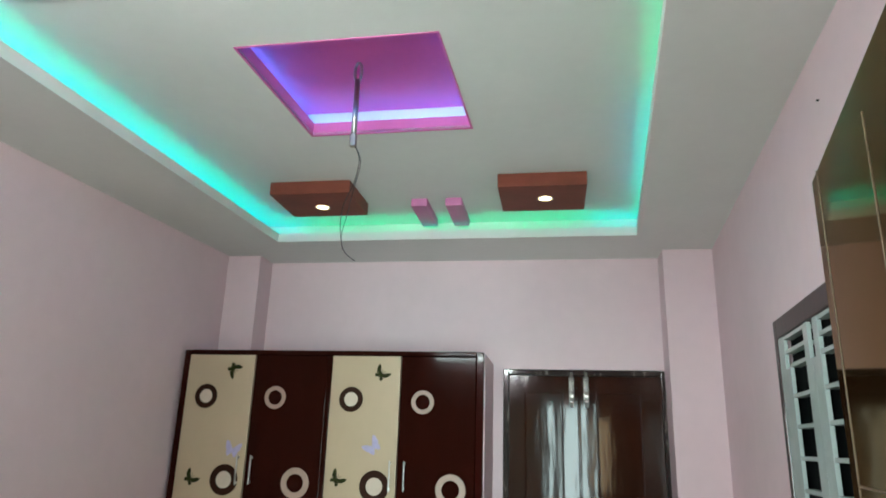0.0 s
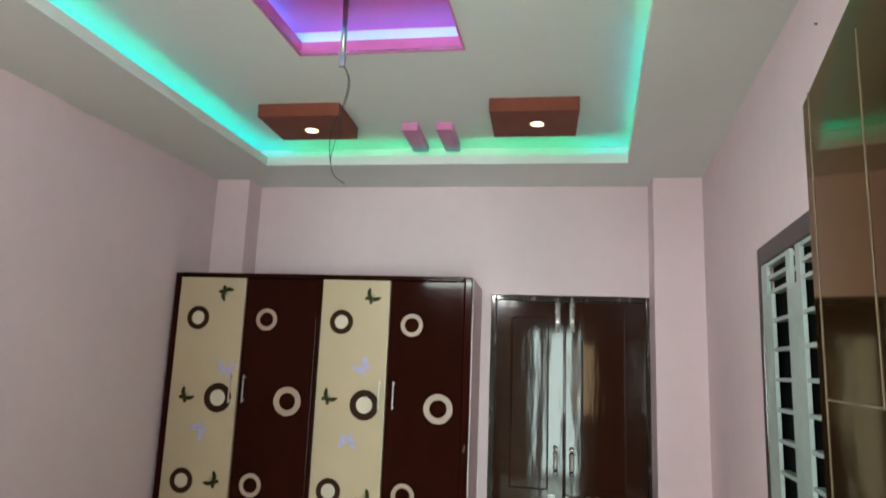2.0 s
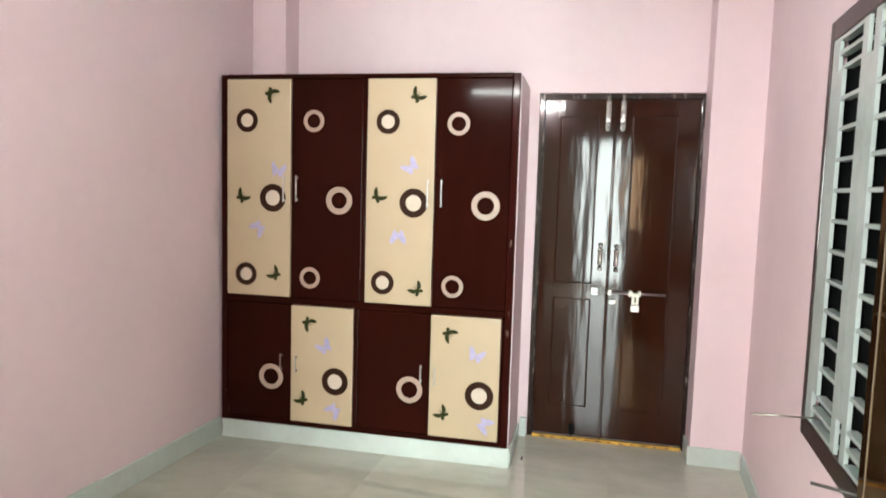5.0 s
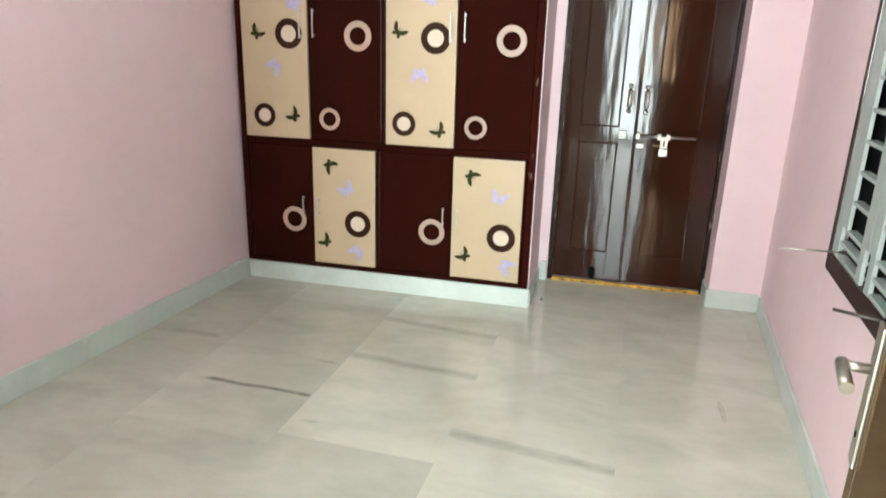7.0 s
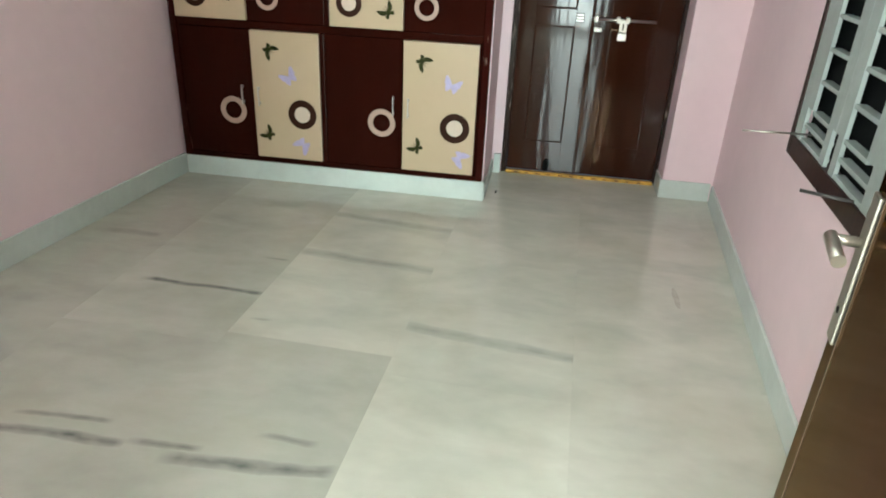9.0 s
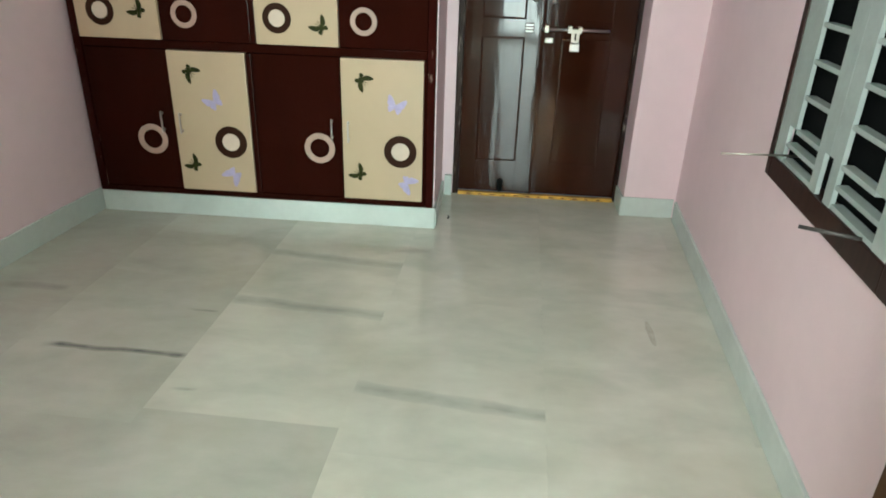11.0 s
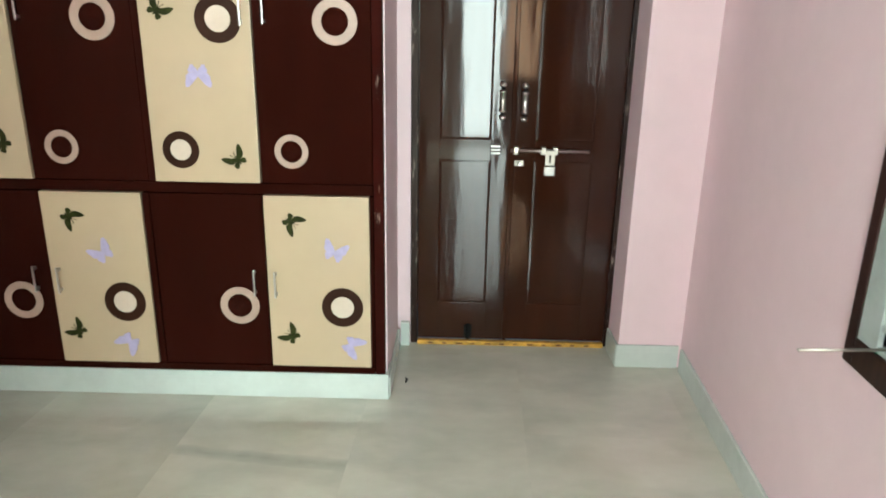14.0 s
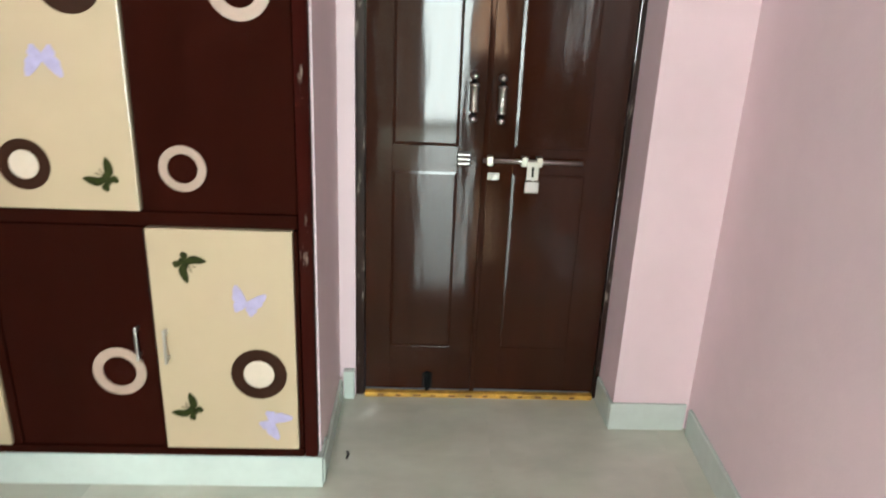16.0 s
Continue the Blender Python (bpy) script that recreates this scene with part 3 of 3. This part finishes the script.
def bow_handle(x, z0, z1, y, width=0.0072):
    """A slim bar handle on two short feet."""
    return join(solid((x - width / 2, x + width / 2, y - 0.026, y - 0.018, z0, z1), bevel=0.0025),
                solid((x - width / 2, x + width / 2, y - 0.02, y, z0 + 0.006, z0 + 0.018), bevel=0.002),
                solid((x - width / 2, x + width / 2, y - 0.02, y, z1 - 0.018, z1 - 0.006), bevel=0.002))


def cupboard_door(x0, x1, z0, z1, pale, handle, rings, green=(), lilac=()):
    y = FY - (0.016 if pale else 0.006)
    d = part("door", solid((x0, x1, y, FY + 0.026, z0, z1), bevel=0.003), CREAM if pale else DARK, ward, "cream laminate door" if pale else "dark maroon laminate door")
    for x, z, ro, ri in rings:
        r = part("ring", decal_ring(x, z, ro, ri, y), DARKR if pale else CREAMR, d, "dark brown ring" if pale else "pale ring")
        if pale:
            part("ring_centre", lathe([(ri - 0.001, 0.0), (ri - 0.001, 0.0012), (ri - 0.002, 0.0016)], pose(x, y, z, 90), 32), PALE, d, "pale pinkish ring centre")
    for x, z, turn in green:
        part("butterfly", butterfly(x, z, 0.082, turn, y), GREENB, d, "dark green butterfly print")
    for x, z, turn in lilac:
        part("butterfly", butterfly(x, z, 0.084, turn, y, False), LILAC, d, "lilac butterfly print")
    part("handle", bow_handle(*handle, y), STEEL, d, "slim steel handle")


BIG, SMALL, WIDE, SLIM = (0.078, 0.043), (0.065, 0.037), (0.076, 0.045), (0.060, 0.038)
cupboard_door(-1.183, -0.800, 0.853, 2.060, True, (-0.832, 1.385, 1.535), [(-1.062, 1.835, *SMALL), (-0.905, 1.408, *BIG), (-1.066, 0.972, *SMALL)],
              [(-0.922, 1.985, -130), (-1.095, 1.405, -40), (-0.885, 0.975, 50)], [(-0.874, 1.556, -12), (-0.988, 1.240, 135)])
cupboard_door(-0.797, -0.386, 0.853, 2.060, False, (-0.761, 1.39, 1.535), [(-0.668, 1.835, *SLIM), (-0.516, 1.405, *WIDE), (-0.683, 0.968, *SLIM)])
cupboard_door(-0.356, 0.017, 0.853, 2.060, True, (-0.013, 1.383, 1.533), [(-0.242, 1.833, *SMALL), (-0.092, 1.405, *BIG), (-0.256, 0.967, *SMALL)],
              [(-0.088, 1.963, -40), (-0.293, 1.430, -40), (-0.058, 0.935, 42)], [(-0.107, 1.595, 45), (-0.173, 1.227, 180)])
cupboard_door(0.020, 0.416, 0.853, 2.060, False, (0.060, 1.388, 1.533), [(0.140, 1.826, *SLIM), (0.296, 1.402, *WIDE), (0.131, 0.966, *SLIM)])
cupboard_door(-1.183, -0.790, 0.140, 0.809, False, (-0.847, 0.425, 0.528), [(-0.913, 0.385, 0.074, 0.046)])
cupboard_door(-0.787, -0.420, 0.140, 0.809, True, (-0.752, 0.425, 0.527), [(-0.522, 0.390, *BIG)], [(-0.689, 0.718, -132), (-0.714, 0.268, 50)], [(-0.582, 0.580, 38), (-0.524, 0.228, 140)])
cupboard_door(-0.390, 0.016, 0.140, 0.809, False, (-0.027, 0.428, 0.530), [(-0.092, 0.382, 0.074, 0.046)])
cupboard_door(0.022, 0.402, 0.140, 0.809, True, (0.053, 0.425, 0.527), [(0.297, 0.386, *BIG)], [(0.118, 0.715, -130), (0.102, 0.266, 50)], [(0.273, 0.600, -18), (0.327, 0.232, -120)])
part("edge_strip", solid((0.4035, 0.415, FY - 0.010, FY + 0.026, 0.141, 0.808), bevel=0.002), DARK, ward)

# ---- double door in the back wall ----
dd = thing("door_1", (0.98, BACK + 0.04, 0), "closed double door of dark lacquered wood", "door", kind="structure")
DY = BACK + 0.018
part("frame", solid((0.519, 0.549, BACK + 0.006, BACK + 0.10, 0, 2.058), (1.417, 1.445, BACK + 0.006, BACK + 0.10, 0, 2.058), (0.549, 1.417, BACK + 0.006, BACK + 0.10, 2.028, 2.058), bevel=0.003), JAMB, dd)


def leaf(x0, x1, px0, px1, lean, groove):
    turn = Matrix.Translation((x1, DY, 0)) @ pose(0, 0, 0, 0, 0, lean) @ Matrix.Translation((-x1, -DY, 0))
    lf = part("leaf", solid((x0, px0, DY, DY + 0.038, 0.022, 2.025), (px1, x1, DY, DY + 0.038, 0.022, 2.025), (px0, px1, DY, DY + 0.038, 0.022, 0.20), (px0, px1, DY, DY + 0.038, 0.862, 0.950),
                            (px0, px1, DY, DY + 0.038, 1.93, 2.025), bevel=0.0008, m=turn), TEAK, dd)
    for z0, z1 in ((0.2004, 0.8616), (0.9504, 1.9296)):
        bm = bmesh.new()
        y0, y1 = DY + groove, DY + 0.0005
        ix, iz = 0.010, 0.010
        o = [bm.verts.new((x, y0, z)) for x, z in ((px0 + 0.0004, z0), (px1 - 0.0004, z0), (px1 - 0.0004, z1), (px0 + 0.0004, z1))]
        n = [bm.verts.new((x, y1, z)) for x, z in ((px0 + ix, z0 + iz), (px1 - ix, z0 + iz), (px1 - ix, z1 - iz), (px0 + ix, z1 - iz))]
        b = [bm.verts.new((v.co.x, DY + 0.034, v.co.z)) for v in o]
        bm.faces.new(n)
        for i in range(4):
            j = (i + 1) % 4
            bm.faces.new((o[i], o[j], n[j], n[i]))
            bm.faces.new((o[i], o[j], b[j], b[i]))
        bm.faces.new(b)
        bmesh.ops.recalc_face_normals(bm, faces=bm.faces[:])
        bm.transform(turn)
        part("panel", bm, TEAK, lf)
    return lf


left_leaf = leaf(0.551, 0.944, 0.640, 0.862, -0.9, 0.0024)
right_leaf = leaf(0.947, 1.415, 1.050, 1.300, -1.0, 0.0013)
part("meeting_bead", solid((0.944, 0.962, DY - 0.010, DY - 0.0005, 0.022, 2.022), bevel=0.003), TEAK, dd)


def tower_bolt(x):
    b = part("tower_bolt", solid((x - 0.013, x + 0.013, DY - 0.003, DY, 1.85, 2.02), bevel=0.001), SATIN, dd, "bright steel tower bolt")
    part("barrel", rod([(x, DY - 0.013, 1.845), (x, DY - 0.013, 2.045)], 0.0085, 12), STEEL, b)
    for z in (1.868, 1.93, 1.995):
        part("collar", lathe([(0.013, 0), (0.015, 0.004), (0.015, 0.016), (0.013, 0.02)], pose(x, DY - 0.012, z)), STEEL, b)
    part("knob", lathe([(0.007, 0), (0.007, 0.012), (0.010, 0.016), (0.008, 0.022)], pose(x, DY - 0.02, 1.905, 90)), STEEL, b)


tower_bolt(0.912)
tower_bolt(0.995)


def pull(x, z0, z1, bright):
    mid, y = (z0 + z1) / 2, DY - 0.030
    h = part("pull_handle", lathe([(0.011, -0.046), (0.015, -0.043), (0.015, -0.036), (0.0125, -0.034), (0.0125, 0.034), (0.015, 0.036), (0.015, 0.043), (0.011, 0.046)], pose(x, y, mid), 16), STEEL if bright else SATIN, dd, "barrel-shaped metal pull handle")
    for sign in (-1, 1):
        part("neck", lathe([(0.007, 0.044 * sign), (0.006, 0.056 * sign), (0.007, 0.060 * sign)], pose(x, y, mid), 12), BLACK, h)
        part("ball_end", lathe([(0.007, 0.059 * sign), (0.013, 0.064 * sign), (0.014, 0.070 * sign), (0.010, 0.077 * sign), (0.004, 0.079 * sign)], pose(x, y, mid), 14), STEEL, h)
        part("foot", lathe([(0.013, 0), (0.013, 0.003), (0.007, 0.008), (0.006, 0.028)], pose(x, DY, mid + 0.068 * sign, 90), 14), STEEL, h)


pull(0.903, 1.048, 1.183, False)
pull(0.995, 1.038, 1.183, True)
bolt = part("sliding_bolt", rod([(0.945, DY - 0.022, 0.910), (1.282, DY - 0.022, 0.910)], 0.0075, 12), STEEL, dd, "long steel sliding bolt")
for x in (0.968, 1.085, 1.135):
    part("keeper", join(solid((x - 0.010, x + 0.010, DY - 0.032, DY - 0.028, 0.895, 0.925), bevel=0.001), solid((x - 0.010, x + 0.010, DY - 0.03, DY, 0.921, 0.926), bevel=0.001), solid((x - 0.010, x + 0.010, DY - 0.03, DY, 0.894, 0.899), bevel=0.001)), SATIN, bolt)
part("hasp", solid((1.093, 1.133, DY - 0.036, DY - 0.031, 0.848, 0.913), bevel=0.002), SATIN, bolt, "hanging hasp plate")
part("lock_eye", solid((1.089, 1.137, DY - 0.040, DY - 0.030, 0.805, 0.846), bevel=0.004), STEEL, bolt, "bright lock eye of the hasp")
part("slot", solid((1.109, 1.117, DY - 0.0368, DY - 0.0355, 0.861, 0.895)), BLACK, bolt, "dark slot in the hasp")
part("staple", rod([(1.113 + 0.012 * math.cos(a), DY - 0.030 - 0.020 * math.sin(a), 0.848) for a in [k * math.pi / 8 for k in range(9)]], 0.0035, 8), STEEL, bolt)
socket = part("bolt_socket", solid((0.858, 0.905, DY - 0.003, DY, 0.885, 0.935), bevel=0.001), FRAME, dd, "steel bolt socket with three ribs")
for z in (0.891, 0.906, 0.921):
    part("rib", solid((0.861, 0.902, DY - 0.016, DY - 0.0035, z, z + 0.008), bevel=0.002), STEEL, socket)
catch = part("catch", solid((0.965, 1.005, DY - 0.006, DY, 0.841, 0.865), bevel=0.002), SATIN, dd, "small steel catch")
part("knob", lathe([(0.006, 0), (0.006, 0.014), (0.010, 0.018), (0.008, 0.026)], pose(0.985, DY - 0.005, 0.853, 90)), STEEL, catch)

stop = part("foot_bolt", solid((0.765, 0.803, DY - 0.004, DY, 0.030, 0.092), bevel=0.0015), BLACK, dd, "small blackened bolt at the door's foot")
part("barrel", rod([(0.784, DY - 0.012, 0.026), (0.784, DY - 0.012, 0.100)], 0.008, 10), BLACK, stop)

sill = thing("threshold", (0.98, BACK, 0), "door threshold painted turmeric yellow with dark marks", "threshold")
part("strip", solid((0.551, 1.413, BACK - 0.012, BACK + 0.015, 0.001, 0.020), bevel=0.003), YELLOW, sill)
rng = random.Random(7)
for k in range(12):
    x = 0.60 + k * 0.066
    part("mark", solid((x, x + rng.uniform(0.018, 0.034), BACK - 0.0135, BACK - 0.0115, 0.007, 0.013), bevel=0.0005), SMUDGE, sill, "dark red daub")

# ---- window in the right wall ----
win = thing("window_1", (1.60, 2.34, 0.67), "dark wood framed window with a grey-white steel grille", "window", kind="structure")
A0, A1, AZ0, AZ1 = -2.165, -1.275, 0.665, 2.078
fr = part("window_frame", solid((A0, A0 + 0.062, -0.10, 0.045, AZ0, AZ1), (A1 - 0.038, A1, -0.10, 0.045, AZ0, AZ1), (A0 + 0.062, A1 - 0.038, -0.10, 0.045, AZ0, AZ0 + 0.066), (A0 + 0.062, A1 - 0.038, -0.10, 0.045, AZ1 - 0.066, AZ1), bevel=0.003, m=RW), FRAME, win)
g0, g1 = A0 + 0.063, A1 - 0.039
gz0, gz1 = AZ0 + 0.067, AZ1 - 0.067
# two sashes: stiles that narrow at the two close rows of bars at the foot and the head
ROW = 0.050
z_low, z_high = gz0 + 2 * ROW + 0.012, gz1 - 2 * ROW - 0.012
for a, b, narrow_a, narrow_b in ((g1 - 0.128, g1 - 0.001, g1 - 0.075, g1 - 0.001), (g1 - 0.390, g1 - 0.316, g1 - 0.362, g1 - 0.316), (g1 - 0.466, g1 - 0.392, g1 - 0.466, g1 - 0.420), (g0 + 0.001, g0 + 0.128, g0 + 0.001, g0 + 0.075)):
    part("grille_upright", solid((a, b, 0.030, 0.042, z_low, z_high), (narrow_a, narrow_b, 0.030, 0.042, gz0 + 0.001, z_low), (narrow_a, narrow_b, 0.030, 0.042, z_high, gz1 - 0.001), m=RW), GRILL, win)
rows = [gz0 + 0.001, gz0 + ROW, gz0 + 2 * ROW] + [gz0 + 2 * ROW + k * (gz1 - gz0 - 4 * ROW - 0.013) / 11 for k in range(1, 11)] + [gz1 - 2 * ROW - 0.012, gz1 - ROW - 0.012, gz1 - 0.014]
for bay0, bay1, end0, end1 in ((g1 - 0.316, g1 - 0.128, g1 - 0.316, g1 - 0.075), (g0 + 0.128, g1 - 0.466, g0 + 0.075, g1 - 0.466)):
    for k, z in enumerate(rows):
        lo, hi = (end0, end1) if k < 2 or k > len(rows) - 3 else (bay0, bay1)
        part("grille_bar", solid((lo + 0.0005, hi - 0.0005, 0.012, 0.0405, z, z + 0.013), bevel=0.0012, m=RW), GRILL, win)
part("shutter", solid((g1 - 0.392, g1 - 0.001, -0.012, 0.004, gz0 + 0.001, gz1 - 0.001), bevel=0.002, m=RW), BLACK, win, "black closed shutter")
part("shutter", solid((g0 + 0.001, g1 - 0.394, -0.012, 0.004, gz0 + 0.001, gz1 - 0.001), bevel=0.002, m=RW), BLACK, win, "black closed shutter")
part("stay_rod", rod([(1.60, 2.587, 0.772), (1.38, 2.577, 0.772)], 0.0032, 8), SATIN, win, "thin metal window stay")
part("stay_rod", rod([(1.57, 2.06, 0.735), (1.43, 2.13, 0.735)], 0.0048, 8), IRON, win, "dark iron window stay")

# ---- open entry door ----
ang = math.degrees(math.atan2(0.835, 0.165))
ED = pose(1.085, 0.54, 0, 0, 0, ang)
od = thing("door_2", (1.085, 0.54, 0), "open glossy dark veneered entry door leaf", "door", kind="structure", turn=ang)
U = 0.851
panel = part("leaf", solid((0.0, U, -0.036, 0.0, 0.012, 2.07), bevel=0.003, m=ED), LEAF, od)
part("inlay", solid((0.492, U - 0.056, -0.0005, 0.0012, 1.583, 1.586), m=ED), GOLD, panel, "thin gold inlay line")
part("inlay", solid((0.4895, 0.4915, -0.0005, 0.0012, 1.583, 2.02), m=ED), GOLD, panel, "thin gold inlay line")
part("inlay", solid((U - 0.055, U - 0.0515, -0.0005, 0.0012, 0.014, 2.068), m=ED), GOLD, panel, "thin gold inlay line")
hd = part("door_handle", solid((U - 0.048, U - 0.008, 0.0, 0.007, 0.745, 0.992), bevel=0.003, m=ED), SATIN, od, "satin nickel lever handle on a long plate")
part("neck", rod([ED @ Vector((U - 0.028, 0.004, 0.915)), ED @ Vector((U - 0.028, 0.050, 0.915))], 0.0085, 12), SATIN, hd)
part("lever", rod([ED @ Vector((U - 0.018, 0.046, 0.915)), ED @ Vector((U - 0.05, 0.047, 0.914)), ED @ Vector((U - 0.105, 0.046, 0.910))], 0.0105, 12), SATIN, hd)
part("keyhole", lathe([(0.006, 0), (0.006, 0.001), (0.002, 0.0012)], ED @ pose(U - 0.028, 0.007, 0.80, -90), 12), BLACK, hd)
jamb = thing("door_frame", (0.63, 0.43, 0), "dark wood frame of the entry doorway", "door frame", kind="structure")
part("jamb", solid((D0 + 0.001, D0 + 0.045, FRONT - 0.13, FRONT + 0.012, 0.002, 2.088), bevel=0.003), FRAME, jamb)
part("jamb", solid((D1 - 0.045, D1 - 0.001, FRONT - 0.13, FRONT + 0.012, 0.002, 2.088), bevel=0.003), FRAME, jamb)
part("head", solid((D0 + 0.046, D1 - 0.046, FRONT - 0.13, FRONT + 0.012, 2.075, 2.0885), bevel=0.003), FRAME, jamb)

# ---- floor of polished marble slabs ----
floor = single("floor", solid((-1.9, 2.4, -2.8, 4.5, -0.06, -0.012)), GROUT, "grey-green polished marble slab floor with dark veins", "floor", kind="structure")
S, LONG = 0.602, 0.90
slab_mesh = mesh_of("slab", solid((-S / 2 + 0.00004, S / 2 - 0.00004, -LONG / 2 + 0.00004, LONG / 2 - 0.00004, -0.012, 0.0)), MARBLE)
joint = {-3: 2.60, -2: 2.45, -1: 2.13, 0: 2.20, 1: 2.10, 2: 2.62, 3: 2.30}      # where one joint of each column lies
# veins of a column: (place along the column, slope, width), (from, to, depth) across it
veins = {
    0: [((3.305, -0.065, 0.034), (-0.34, 0.34, 0.40)), ((2.865, -0.055, 0.036), (-0.34, 0.34, 0.44)), ((2.303, 0.0, 0.008), (-0.27, -0.18, 0.7)),
        ((1.612, 0.13, 0.026), (-0.19, 0.30, 0.85)), ((1.655, 0.10, 0.016), (-0.32, -0.08, 0.75)), ((1.722, 0.10, 0.014), (0.03, 0.22, 0.7))],
    1: [((2.375, -0.085, 0.036), (-0.34, 0.34, 0.46))],
    -1: [((2.478, 0.02, 0.017), (-0.22, 0.31, 1.0)), ((2.775, 0.02, 0.009), (0.16, 0.29, 0.6)), ((1.590, 0.07, 0.020), (-0.20, 0.31, 0.9)), ((1.665, 0.06, 0.013), (-0.09, 0.22, 0.7))],
    -2: [((2.845, 0.05, 0.030), (-0.06, 0.24, 0.40)), ((1.60, 0.06, 0.025), (-0.25, 0.30, 0.5))],
}
grid_turn = Matrix.Translation((0.03, 2.2, 0)) @ pose(0, 0, 0, 0, 0, -2.0) @ Matrix.Translation((-0.03, -2.2, 0))
rng = random.Random(5)
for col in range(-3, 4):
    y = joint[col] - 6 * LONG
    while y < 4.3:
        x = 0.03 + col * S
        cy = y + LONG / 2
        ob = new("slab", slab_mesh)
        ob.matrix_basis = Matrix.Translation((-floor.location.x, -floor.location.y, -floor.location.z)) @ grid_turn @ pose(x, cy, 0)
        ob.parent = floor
        # stone tone with floor light put in: middle columns lifted, left ones lowered
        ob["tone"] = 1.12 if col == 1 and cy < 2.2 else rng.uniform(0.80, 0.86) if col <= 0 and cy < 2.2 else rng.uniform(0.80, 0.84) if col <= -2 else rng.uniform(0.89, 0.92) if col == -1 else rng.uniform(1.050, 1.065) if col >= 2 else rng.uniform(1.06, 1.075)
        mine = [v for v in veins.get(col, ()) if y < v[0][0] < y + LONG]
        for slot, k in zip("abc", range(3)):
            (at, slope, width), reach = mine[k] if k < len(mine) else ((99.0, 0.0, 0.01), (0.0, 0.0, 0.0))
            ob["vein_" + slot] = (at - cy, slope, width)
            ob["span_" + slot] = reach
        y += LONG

# a short brown smear on the slabs near the window wall
mark = bmesh.new()
rim = [(0.011 * math.cos(a) * (1 + 0.12 * math.sin(5 * a)), 0.085 * math.sin(a)) for a in [2 * math.pi * k / 20 for k in range(20)]]
top_v = [mark.verts.new((1.355 + u, 2.845 + v, 0.0008)) for u, v in rim]
low_v = [mark.verts.new((1.355 + u * 1.15, 2.845 + v * 1.03, 0.0)) for u, v in rim]
mark.faces.new(top_v)
for k in range(20):
    mark.faces.new((low_v[k], low_v[(k + 1) % 20], top_v[(k + 1) % 20], top_v[k]))
STAIN = material("brown_smear", (0.47, 0.455, 0.38), rough=0.12, vary=0.2, scale=30, fine=120)
single("floor_stain", mark, STAIN, "short faint brown smear on the marble floor", "stain")
